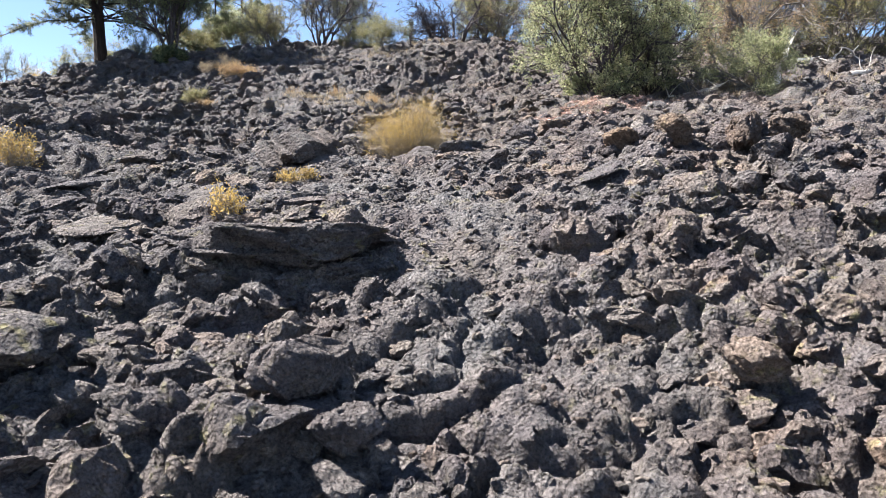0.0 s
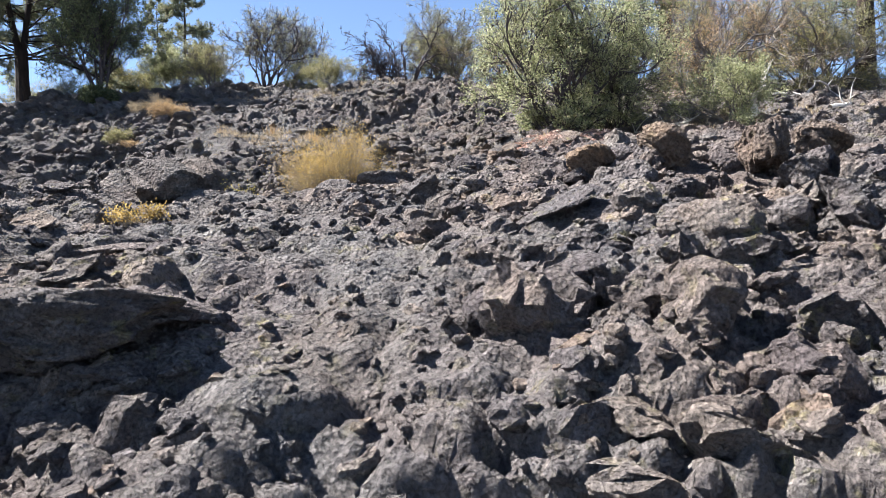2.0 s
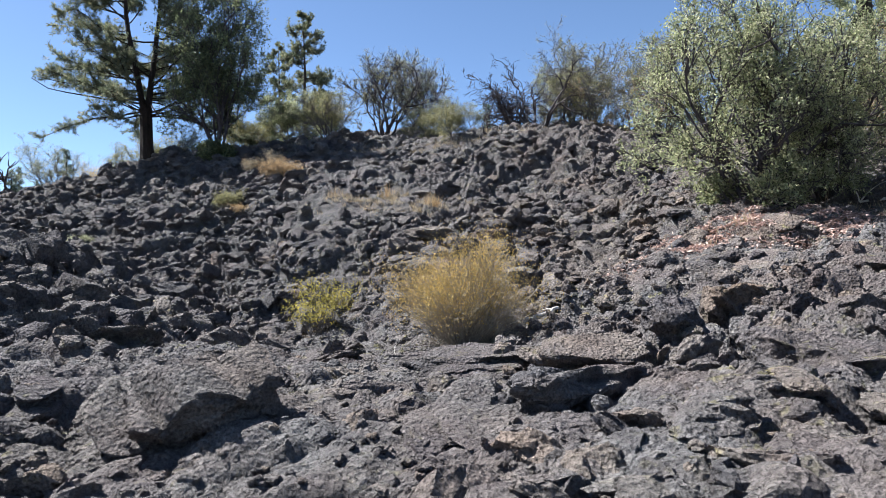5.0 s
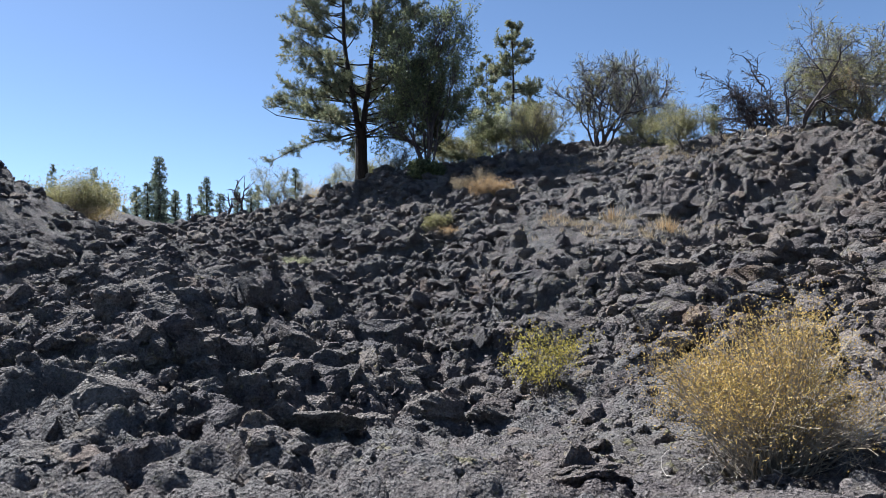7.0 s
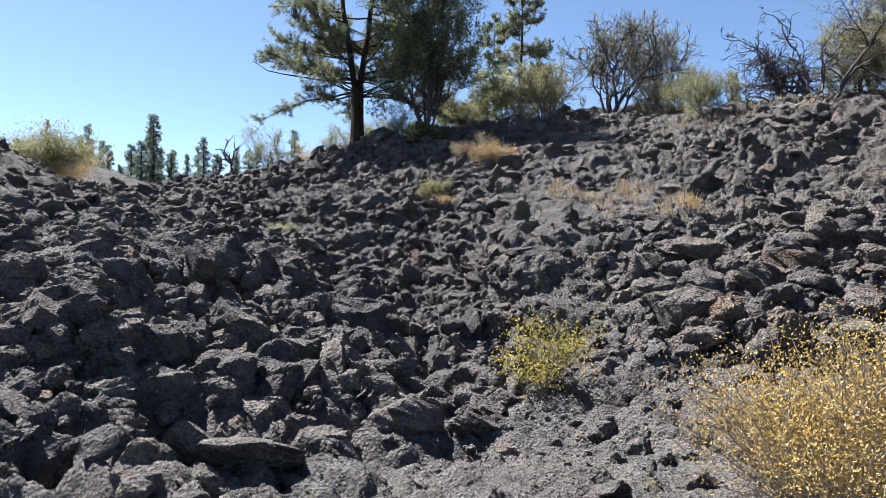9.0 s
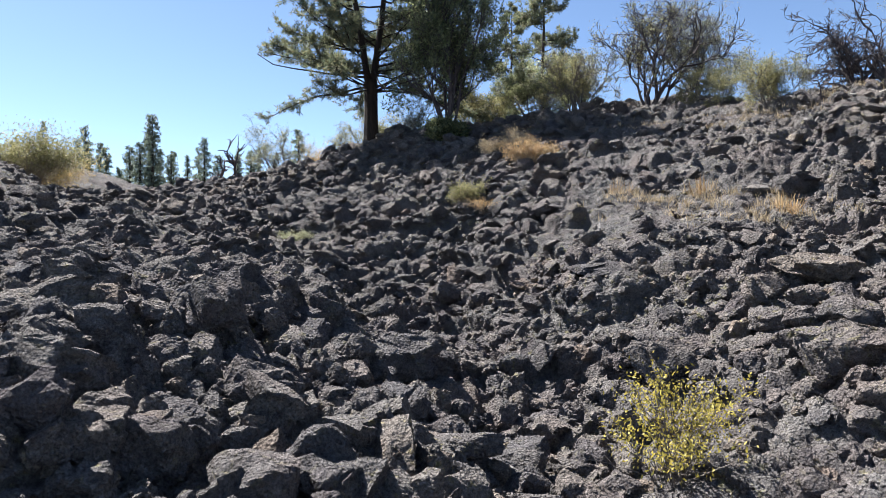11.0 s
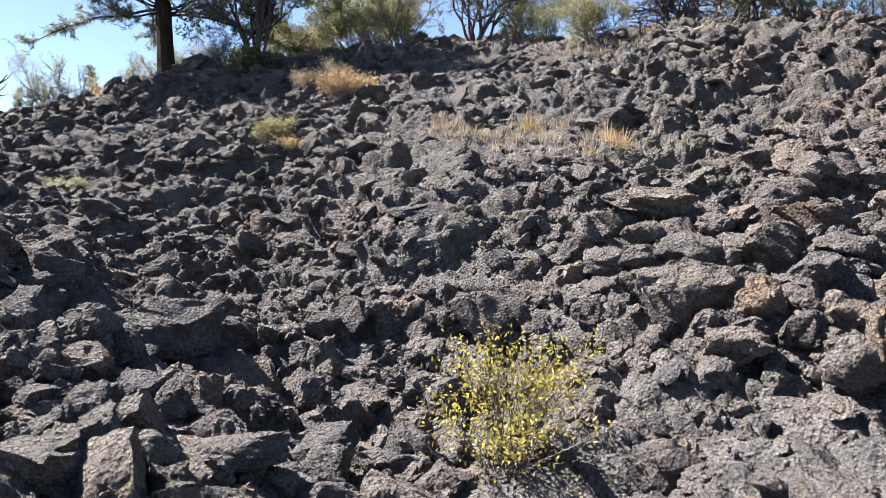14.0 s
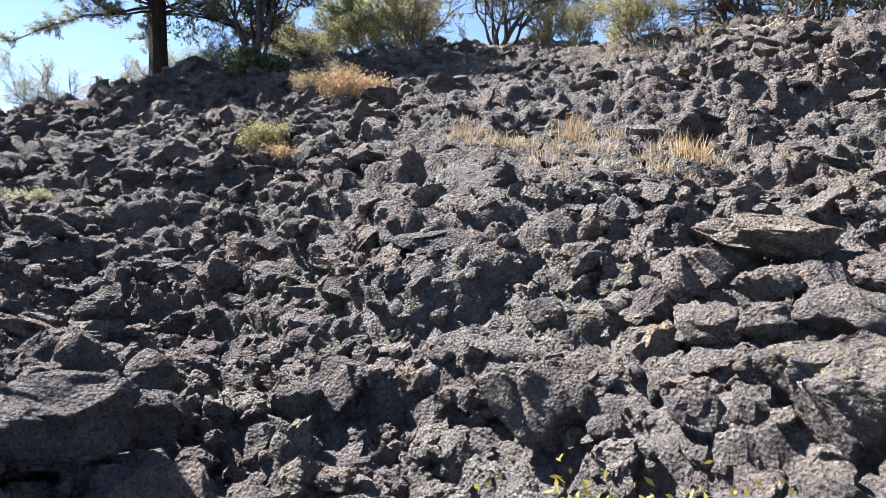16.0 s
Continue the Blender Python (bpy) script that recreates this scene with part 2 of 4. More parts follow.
# gently rolling crust, where the rock is almost whole: x, y, reach
CRUST = [(0.3, 7.4, 1.5), (-0.8, 9.3, 1.4), (-1.9, 13.3, 1.2), (-3.4, 21.2, 0.9), (-14.8, 17.0, 1.3), (-3.2, 15.3, 0.7),
         (-3.3, 17.8, 0.75), (-5.2, 18.6, 0.7), (-4.2, 20.5, 0.7), (0.2, 5.7, 0.9), (-1.0, 6.8, 1.0), (-1.7, 17.1, 0.5), (-17.5, 18.6, 1.2)]
# blocky rubble
BROKEN = [(-6.0, 14.5, 2.6), (-9.0, 17.0, 3.2), (-5.5, 17.5, 1.6), (-1.2, 18.2, 1.5), (-13, 21, 3.5), (1.0, 4.6, 1.2), (-1.5, 4.0, 1.3), (1.6, 11.3, 1.3), (2.4, 7.2, 1.0)]


def bell(x, y, cx, cy, reach):
    return np.exp(-((x - cx) ** 2 + (y - cy) ** 2) / (2 * reach * reach))


def lie(x, y):
    up = np.where(y < 30, np.maximum(y, -12), 34 - 4 * np.exp(-(np.maximum(y, 30) - 30) / 4))
    z = 0.014 + 0.2465 * up
    for cx, cy, h, r in SWELLS:
        z = z + h * bell(x, y, cx, cy, r)
    for cx, cy, h, r in HOLLOWS:
        z = z - h * bell(x, y, cx, cy, r)
    return z


def shaped(x, y):
    """The broken lava's surface: blocks, cracks and ledges stand out square to the slope. Returns x, y, z."""
    flat = [np.asarray(v, float).ravel() for v in (x, y)]
    x, y = flat
    z, e = lie(x, y), 0.15
    n = np.stack([-(lie(x + e, y) - lie(x - e, y)) / (2 * e), -(lie(x, y + e) - lie(x, y - e)) / (2 * e), np.ones_like(x)], 1)
    n /= np.linalg.norm(n, axis=1, keepdims=True)
    near_by = np.exp(-np.maximum(0, np.hypot(x + 5, y - 16) - 24) / 14)
    rough = np.clip(0.86 - sum(0.55 * bell(x, y, *c) for c in CRUST) + sum(0.14 * bell(x, y, *c) for c in BROKEN), 0.36, 1.3) * near_by
    p = np.stack([x, y, z], 1)
    w = p + 0.16 * np.stack([fractal(x, y + z, 0.8, k, 3) for k in (11, 21, 25)], 1)
    calm = 1 - 0.45 * np.clip((8.5 - y) / 3, 0, 1)
    d = 0.15 * calm * fractal(x, y + z, 3.0, 31, 3)
    live = near_by > 0.02
    live_calm = calm[live]
    for size, step, tilt, lump, crack, seed in ((1.6, 0.14, 0.1, 0.06, 0.13, 41), (0.62, 0.075, 0.055, 0.04, 0.085, 51), (0.27, 0.036, 0.03, 0.026, 0.06, 61), (0.13, 0.02, 0.018, 0.015, 0.026, 71), (0.07, 0.009, 0.009, 0.008, 0.012, 95)):
        gap, inside, a, b, c = cells(w[live] / np.array([1.4, 1.0, 0.75]), size, seed)
        edge = np.clip(gap / 0.32, 0, 1)
        add = step * (a - 0.55) + tilt * ((b - 0.5) * inside[:, 0] + (c - 0.5) * inside[:, 2]) + lump * (1 - (1 - edge) ** 2) - crack * np.exp(-(gap / 0.11) ** 2)
        d[live] += add * (live_calm if size > 1 else 1)
    q = (z + 0.3 * fractal(x, y, 1.6, 81)) / 0.6
    q = q - np.floor(q)
    d = d + 0.2 * calm * (np.clip((q - 0.4) / 0.2, 0, 1) - q)
    p = p + n * (rough * (d - 0.02) + 0.03 * near_by * fractal(x, y + z, 0.3, 91, 2))[:, None]
    return p[:, 0], p[:, 1], p[:, 2]


def surface(x, y):
    return shaped(x, y)[2].reshape(np.shape(x))


def height(x, y):
    return float(surface(np.array([float(x)]), np.array([float(y)]))[0])


# ---- mesh helpers ----
def raw_mesh(name, verts, faces, mat, smooth=False):
    verts, faces = np.asarray(verts, dtype=np.float32), np.asarray(faces, dtype=np.int32)
    me = bpy.data.meshes.new(name)
    k = faces.shape[1]
    me.vertices.add(len(verts))
    me.vertices.foreach_set("co", verts.ravel())
    me.loops.add(faces.size)
    me.loops.foreach_set("vertex_index", faces.ravel())
    me.polygons.add(len(faces))
    me.polygons.foreach_set("loop_start", np.arange(0, faces.size, k, dtype=np.int32))
    me.polygons.foreach_set("use_smooth", np.full(len(faces), smooth, dtype=bool))
    me.update(calc_edges=True)
    me.materials.append(mat)
    return me


def part(name, verts, faces, mat, parent=None, label="", smooth=False):
    ob = new(name, raw_mesh(name, verts, faces, mat, smooth))
    if parent:
        ob.parent = parent
    return tagged(ob, label) if label else ob


def tubes(lines, sides=5):
    """Tapered round stems along lines of (points, radii)."""
    vs, fs, base = [], [], 0
    ring = np.arange(sides) * 2 * math.pi / sides
    for pts, radii in lines:
        pts, radii = np.asarray(pts, float), np.asarray(radii, float)
        d = np.gradient(pts, axis=0)
        d /= np.linalg.norm(d, axis=1, keepdims=True) + 1e-9
        ref = np.where(np.abs(d[:, 2:3]) > 0.9, [[1.0, 0, 0]], [[0, 0, 1.0]])
        u = np.cross(d, ref)
        u /= np.linalg.norm(u, axis=1, keepdims=True) + 1e-9
        w = np.cross(d, u)
        r = pts[:, None] + radii[:, None, None] * (np.cos(ring)[None, :, None] * u[:, None] + np.sin(ring)[None, :, None] * w[:, None])
        vs.append(r.reshape(-1, 3))
        i = np.arange(len(pts) - 1)[:, None] * sides + np.arange(sides)[None]
        j = np.arange(len(pts) - 1)[:, None] * sides + (np.arange(sides)[None] + 1) % sides
        fs.append(base + np.stack([i, j, j + sides, i + sides], -1).reshape(-1, 4))
        base += len(pts) * sides
    return np.concatenate(vs), np.concatenate(fs)


def blades(roots, ways, lengths, widths, g):
    """Flat leaves or needles: a kite at each root."""
    n = len(roots)
    ways = ways / (np.linalg.norm(ways, axis=1, keepdims=True) + 1e-9)
    s = np.cross(ways, g.normal(size=(n, 3)))
    s /= np.linalg.norm(s, axis=1, keepdims=True) + 1e-9
    lengths, widths = np.broadcast_to(lengths, n)[:, None], np.broadcast_to(widths, n)[:, None]
    mid = roots + ways * lengths * 0.5
    v = np.stack([roots, mid + s * widths / 2, roots + ways * lengths, mid - s * widths / 2], 1).reshape(-1, 3)
    return v, np.arange(4 * n).reshape(-1, 4)


def limb(g, start, way, length, radius, steps=6, wander=0.25, lift=0.0, tip=0.25):
    pts, d = [np.array(start, float)], np.array(way, float)
    d /= np.linalg.norm(d)
    for _ in range(steps):
        d = d + g.normal(size=3) * wander + np.array([0, 0, lift])
        d /= np.linalg.norm(d)
        pts.append(pts[-1] + d * length / steps)
    return np.array(pts), np.linspace(radius, radius * tip, steps + 1)


def branching(g, start, way, length, radius, levels, kids=4, wander=0.2, lift=0.05, spread=0.9, shrink=0.6, fine=0.0025):
    """A limb with its side shoots; returns the stems and the fine ends' points with their ways."""
    stems, ends = [], []
    todo = [(np.array(start, float), np.array(way, float), length, radius, levels)]
    while todo:
        p, d, ln, r, lv = todo.pop()
        pts, rad = limb(g, p, d, ln, r, 5 if lv else 4, wander, lift)
        stems.append((pts, rad))
        if lv == 0:
            ends.append((pts[1:], np.gradient(pts, axis=0)[1:]))
            continue
        for _ in range(kids):
            k = g.uniform(0.25, 1.0) * (len(pts) - 1)
            a = int(min(k, len(pts) - 2))
            q = pts[a] + (pts[a + 1] - pts[a]) * (k - a)
            dd = (pts[a + 1] - pts[a]) / (np.linalg.norm(pts[a + 1] - pts[a]) + 1e-9) + g.normal(size=3) * spread * 0.6
            todo.append((q, dd, ln * shrink * g.uniform(0.7, 1.15), max(r * 0.55, fine), lv - 1))
    return stems, ends


def base_at(name, x, y, label, category, group="", sink=0.05, z=None):
    ob = new(name)
    ob.location = (x, y, (height(x, y) if z is None else z) - sink)
    ob.empty_display_size = 0.2
    return tagged(ob, label, category, group)


# ---- ground: one sheet to the horizon ----
def grid_lines(stretches, slow_lo, slow_hi, far=1500):
    """Even lines over stretches of (from, to, step), then wider and wider: slowly for the given stretch, fast beyond it."""
    def outward(start, sign, slow, step):
        out, gone = [], 0.0
        while gone < far:
            gone += step + 0.02 * min(gone, slow) + 0.1 * max(gone - slow, 0)
            out.append(start + sign * gone)
        return out
    core = np.concatenate([np.arange(lo, hi - step * 0.5, step) for lo, hi, step in stretches])
    return np.concatenate([outward(core[0], -1, slow_lo, 0.06)[::-1], core, outward(core[-1], 1, slow_hi, 0.06)])


def build_ground():
    gx = grid_lines([(-9.5, -3.2, 0.042), (-3.2, 3.6, 0.03), (3.6, 9.0, 0.06)], 16, 6)
    gy = grid_lines([(3.0, 9.0, 0.03), (9.0, 20.5, 0.042), (20.5, 27.0, 0.05)], 1, 12)
    x, y = np.meshgrid(gx, gy)
    verts = np.stack(shaped(x, y), -1)
    i = np.arange(len(gy) - 1)[:, None] * len(gx) + np.arange(len(gx) - 1)[None]
    faces = np.stack([i, i + 1, i + 1 + len(gx), i + len(gx)], -1).reshape(-1, 4)
    return tagged(new("ground", raw_mesh("ground", verts, faces, LAVA, True)), "dark grey and rusty broken lava flow, sunlit slope", "lava ground", kind="structure")


build_ground()


# ---- rocks ----
def rock_shape(seed, subdiv=2, cuts=9, rough=0.10):
    g = np.random.default_rng(seed)
    bm = bmesh.new()
    bmesh.ops.create_icosphere(bm, subdivisions=subdiv, radius=1.0)
    v = np.array([p.co[:] for p in bm.verts])
    f = np.array([[p.index for p in q.verts] for q in bm.faces])
    bm.free()
    for _ in range(cuts):
        nrm = g.normal(size=3)
        nrm /= np.linalg.norm(nrm)
        over = np.maximum(0, v @ nrm - g.uniform(0.42, 0.8))
        v = v - over[:, None] * nrm
    v = v + rough * np.stack([fractal(v[:, 0] * 3 + v[:, 2] * 2 + seed, v[:, 1] * 3 - v[:, 2] * 2.3 + k * 17, 1.0, 200 + k, 4) for k in range(3)], 1)
    return v * g.uniform(0.8, 1.15, 3), f


SHAPES = [rock_shape(s, 4, 8, 0.13) if s % 2 else rock_shape(s, 3, 8, 0.15) for s in range(12)]
BIG_SHAPES = [rock_shape(s, 5, 8, 0.14) for s in range(12)]
CHIPS = [rock_shape(50 + s, 1, 3, 0.2) for s in range(8)]
PLAIN = [rock_shape(70 + s, 2, 6, 0.15) for s in range(8)]
BIG_MESHES = [raw_mesh("lava_boulder", v, f, LAVA_ROCK, True) for v, f in BIG_SHAPES]
ROCK_MESHES = [raw_mesh("lava_rock", v, f, LAVA_ROCK) for v, f in SHAPES]


def turn(g, tilt=0.5):
    return Euler((g.normal() * tilt, g.normal() * tilt, g.uniform(0, 6.28))).to_matrix()


def boulder(x, y, sx, sy, sz, shape, rz=0.0, tx=0.0, ty=0.0, lift=0.35, label="dark angular lava boulder half sunk in rubble", z=None):
    """One boulder that stands out: half sizes in metres, turn and tilts in degrees, lift as a share of its half height."""
    ob = new("lava_boulder", BIG_MESHES[shape])
    if any(word in label for word in ("rusty", "ochre", "brown")):
        ob.material_slots[0].link, ob.material_slots[0].material = "OBJECT", LAVA_OCHRE
    z = float(lie(np.array([x]), np.array([y]))[0]) + lift * sz if z is None else z
    ob.matrix_world = pose(x, y, z, tx, ty, rz) @ Matrix.Diagonal((sx, sy, sz, 1))
    return tagged(ob, label, "boulder", "boulders on the lava flow")


boulder(-6.6, 14.15, 0.34, 0.3, 0.42, 2, 20, 8, -6, 0.9, "tall dark lava block standing upright in the rubble")
boulder(-7.3, 13.15, 0.34, 0.3, 0.24, 3, 35, 6, 4, 0.5, "flat-topped lava block catching the sun")
boulder(-6.5, 12.5, 0.3, 0.26, 0.25, 4, 50, 12, 5, 0.5)
boulder(-7.2, 12.9, 0.28, 0.25, 0.24, 7, 10, -5, 10, 0.5)
boulder(-5.75, 12.5, 0.34, 0.3, 0.26, 1, 80, 10, 4, 0.5)
boulder(-6.25, 16.5, 0.5, 0.42, 0.36, 3, 30, 14, -10, 0.5, "large lava slab with a flat sunlit top")
boulder(-6.05, 17.3, 0.3, 0.3, 0.28, 5, 75, 6, 6, 0.5)
boulder(-5.6, 16.7, 0.34, 0.28, 0.28, 6, 15, 0, 12, 0.5)
boulder(-4.8, 19.72, 0.36, 0.3, 0.42, 8, -15, 4, 6, 0.2, "split lava block with a V-shaped dark gap", z=3.72)
boulder(-4.08, 19.5, 0.26, 0.24, 0.46, 9, 25, -8, 26, 0.2, "leaning lava slab beside the split block", z=3.55)
boulder(-1.85, 18.55, 0.62, 0.36, 0.22, 0, 8, 4, -3, 0.8, "long flat-topped lava slab on the boulder heap")
boulder(-2.25, 18.2, 0.3, 0.26, 0.27, 2, 40, 6, 10, 0.6)
boulder(-1.95, 17.95, 0.19, 0.18, 0.2, 10, 0, 0, 0, 0.6)
boulder(-1.6, 17.9, 0.2, 0.19, 0.2, 11, 30, 0, 5, 0.6)
boulder(-1.25, 18.05, 0.24, 0.2, 0.18, 6, 60, 0, 0, 0.6)
boulder(-1.75, 16.9, 0.46, 0.3, 0.36, 4, 12, 20, 0, 0.35, "big domed lava boulder in the slope")
boulder(-0.9, 17.3, 0.36, 0.3, 0.26, 7, 55, 5, -5, 0.6)
boulder(-0.5, 17.9, 0.36, 0.26, 0.2, 1, 5, 0, 0, 0.7, "rusty brown flat lava slab")
boulder(-0.55, 3.85, 0.23, 0.2, 0.2, 3, 40, 6, 0, 0.4, "squared lava block at the foot of the ledge")
boulder(-0.32, 3.5, 0.15, 0.13, 0.14, 10, 10, 0, 0, 0.5)
boulder(-2.05, 3.75, 0.5, 0.34, 0.22, 5, 15, 10, 0, 0.2, "broad lava hump with a pitted crust")
boulder(-1.1, 5.2, 1.0, 0.42, 0.26, 0, 4, -10, 0, 0.35, "overhanging lava ledge with a deep shadow")
boulder(1.55, 3.85, 0.2, 0.17, 0.15, 8, 25, 0, 0, 0.4)
boulder(2.3, 4.9, 0.3, 0.24, 0.22, 11, 0, 10, 0, 0.3)
boulder(-1.5, 8.85, 0.55, 0.42, 0.34, 2, 15, 4, 0, 0.35, "steep-sided lava block beside a cleft")
boulder(-0.5, 10.9, 0.8, 0.32, 0.18, 4, 6, 6, 0, 0.5, "flat lava slab broken off in a dark step")
boulder(0.55, 10.55, 0.5, 0.28, 0.17, 6, -12, 4, 3, 0.5, "flat lava slab broken off in a dark step")
boulder(1.25, 10.6, 0.26, 0.2, 0.24, 9, 30, 0, 6, 0.5)
boulder(1.75, 10.9, 0.3, 0.24, 0.2, 1, 70, 0, 0, 0.5, "rusty brown lava boulder")
boulder(2.2, 6.95, 0.22, 0.19, 0.22, 8, 25, 0, 0, 0.4, "knobbly brown lava outcrop")
boulder(2.75, 6.75, 0.2, 0.18, 0.24, 3, 80, 5, 0, 0.4, "knobbly brown lava outcrop")
boulder(1.8, 7.15, 0.16, 0.15, 0.15, 10, 40, 0, 0, 0.4, "knobbly brown lava outcrop")
boulder(3.2, 6.9, 0.24, 0.21, 0.22, 5, 10, 0, 0, 0.4, "knobbly brown lava outcrop")
boulder(-3.4, 17.75, 0.62, 0.4, 0.3, 7, 20, 30, 4, 0.2, "broad cracked lava crust dome")
boulder(-5.1, 18.4, 0.55, 0.36, 0.26, 11, -20, 28, 8, 0.25, "broad cracked lava crust slab")
boulder(-1.2, 16.55, 0.2, 0.17, 0.24, 9, 20, 0, 0, 0.7, "ochre-crusted lava rock among grey lumps")
boulder(-0.6, 16.0, 0.26, 0.22, 0.34, 3, 65, 0, 0, 0.5, "rusty ochre lava stump standing in the crust")


PATH_XY = np.array([(0.15, 0.7), (0.5, 2.4), (0.75, 3.3), (0.2, 5.6), (-0.5, 7.0), (-0.6, 7.7), (-2.1, 9.5), (-2.6, 10.5), (-2.65, 11.6), (-3.1, 13.2)])


def off_path(x, y):
    """Distance from the line walked."""
    p = PATH_XY[None]
    a, b = p[:, :-1], p[:, 1:]
    q = np.stack([x, y], -1)[:, None]
    t = np.clip(((q - a) * (b - a)).sum(-1) / ((b - a) ** 2).sum(-1), 0, 1)
    return np.linalg.norm(q - (a + (b - a) * t[..., None]), axis=-1).min(1)


def scatter(g, count, x0, x1, y0, y1, smallest, largest, keep):
    x, y = g.uniform(x0, x1, count), g.uniform(y0, y1, count)
    s = smallest * (largest / smallest) ** (g.uniform(0, 1, count) ** 2.2)
    ok = (g.uniform(0, 1, count) < keep(x, y)) & ((off_path(x, y) > 0.45 + s) | (s < 0.07))
    return x[ok], y[ok], s[ok]


def broken_here(x, y):
    return np.clip(0.22 + sum(0.8 * bell(x, y, *c) for c in BROKEN) - sum(0.5 * bell(x, y, *c) for c in CRUST), 0.02, 1)


def rubble(name, label, shapes, xs, ys, ss, g, sink, plain=None, under=0.0, flat=0.8, tilt=0.45):
    """Many stones in one heap; those smaller than under take the plain shapes."""
    vs, fs, base = [], [], 0
    xs, ys, zs = shaped(xs, ys)
    for x, y, s, z in zip(xs, ys, ss, zs):
        pick = plain if plain and s < under else shapes
        v, f = pick[g.integers(len(pick))]
        m = np.array(turn(g, tilt)) * (s * g.uniform(0.75, 1.25, 3) * np.array([1.1, 1.0, flat]))[None]
        vs.append(v @ m.T + np.array([x, y, z - sink * s]))
        fs.append(f + base)
        base += len(v)
    part_ob = new(name, raw_mesh(name, np.concatenate(vs), np.concatenate(fs), LAVA_RUBBLE))
    return tagged(part_ob, label, "rubble", kind="stuff")


def build_rocks():
    g = np.random.default_rng(21)
    # rocks that can be picked out one by one, nearest the walk
    x, y, s = scatter(g, 1500, -9.5, 3.5, 3.2, 20.5, 0.1, 0.27, broken_here)
    x, y, s = x[:290], y[:290], s[:290]
    x, y, z = shaped(x, y)
    for a, b, c, z in zip(x, y, s, z):
        ob = new("lava_rock", ROCK_MESHES[g.integers(len(ROCK_MESHES))])
        ob.matrix_world = Matrix.Translation((a, b, z + 0.15 * c)) @ turn(g, 0.5).to_4x4() @ Matrix.Diagonal((c * g.uniform(0.8, 1.25), c * g.uniform(0.8, 1.25), c * g.uniform(0.6, 1.0), 1))
        tagged(ob, "rough dark grey lava rock lying among rubble", "rock", "loose lava rocks")
    # plates of crust that lie along the slope
    x, y, s = scatter(g, 900, -9.5, 3.8, 3.4, 20.5, 0.16, 0.44, lambda x, y: np.clip(1.1 - broken_here(x, y), 0.15, 1))
    x, y, s = x[:300], y[:300], s[:300]
    px, py, pz = shaped(x, y)
    e = 0.3
    for a, b, c, u, v, w in zip(x, y, s, px, py, pz):
        nrm = Vector((lie(a - e, b) - lie(a + e, b), lie(a, b - e) - lie(a, b + e), 2 * e)).normalized()
        lay = nrm.to_track_quat("Z", "Y").to_matrix() @ Euler((g.normal() * 0.16, g.normal() * 0.16, g.uniform(0, 6.28))).to_matrix()
        ob = new("lava_plate", ROCK_MESHES[g.integers(len(ROCK_MESHES))])
        ob.matrix_world = Matrix.Translation((u, v, w)) @ lay.to_4x4() @ Matrix.Diagonal((c * g.uniform(0.9, 1.5), c * g.uniform(0.7, 1.0), c * g.uniform(0.26, 0.42), 1))
        tagged(ob, "rough plate of broken lava crust on the slope", "lava plate", "plates of lava crust")
    x, y, s = scatter(g, 3000, -26, 10, 3, 24, 0.07, 0.3, lambda x, y: 0.35 + 0.6 * broken_here(x, y))
    far = [rock_shape(80 + k, 3, 7, 0.12) for k in range(10)]
    rubble("lava_rubble", "jumbled dark lava rocks covering the slope", far, x, y, s, g, 0.2, PLAIN, 0.14)
    x, y, s = scatter(g, 11000, -9, 4.5, 2.6, 21, 0.015, 0.05, lambda x, y: 0.4 + broken_here(x, y))
    rubble("lava_gravel", "small lava chips and clinker between the rocks", CHIPS, x, y, s, g, 0.1)
    x, y, s = scatter(g, 7000, -19, 6.5, 17.5, 31, 0.05, 0.27, lambda x, y: 0.7 - 0.4 * sum(bell(x, y, *c) for c in CRUST))
    rubble("ridge_rubble", "dark lava rocks strewn up to the ridge", [rock_shape(160 + k, 2, 8, 0.2) for k in range(12)], x, y, s, g, 0.05, flat=0.6, tilt=0.25)
    x, y, s = scatter(g, 1500, -25, -11, 11.5, 21, 0.06, 0.3, lambda x, y: 0.8 - 0.5 * bell(x, y, -17.5, 18.6, 1.2))
    rubble("side_rubble", "dark lava rocks on the far bank", [rock_shape(290 + k, 3, 8, 0.18) for k in range(8)], x, y, s, g, 0.1, PLAIN, 0.14, 0.65, 0.3)
    x, y, s = scatter(g, 1500, 3.4, 12, 6.5, 19, 0.05, 0.26, lambda x, y: 0.8 + 0 * x)
    rubble("bank_rubble", "brown lava rocks on the bank beside the bushes", [rock_shape(260 + k, 3, 7, 0.17) for k in range(8)], x, y, s, g, 0.1, PLAIN, 0.12, 0.65, 0.3)
    x, y, s = scatter(g, 3600, -27, -6, 20.5, 34, 0.1, 0.42, lambda x, y: 0.8 + 0 * x)
    rubble("crest_rubble", "dark lava rocks along the crest of the flow", [rock_shape(220 + k, 3, 8, 0.18) for k in range(10)], x, y, s, g, 0.0, PLAIN, 0.16, 0.7, 0.35)
    x, y, s = scatter(g, 4600, -3.6, 4.2, 3.0, 9.0, 0.03, 0.15, lambda x, y: 0.75 + 0 * x)
    rubble("lava_scree", "loose lava chunks on the lowest ledges", [rock_shape(180 + k, 3, 7, 0.18) for k in range(12)], x, y, s, g, 0.1, PLAIN, 0.06, 0.62, 0.35)
    x, y, s = scatter(g, 9000, -9, 4, 3, 20.5, 0.045, 0.17, lambda x, y: 0.3 + 0.9 * broken_here(x, y))
    order = np.argsort(-s)
    x, y, s = x[order], y[order], s[order]
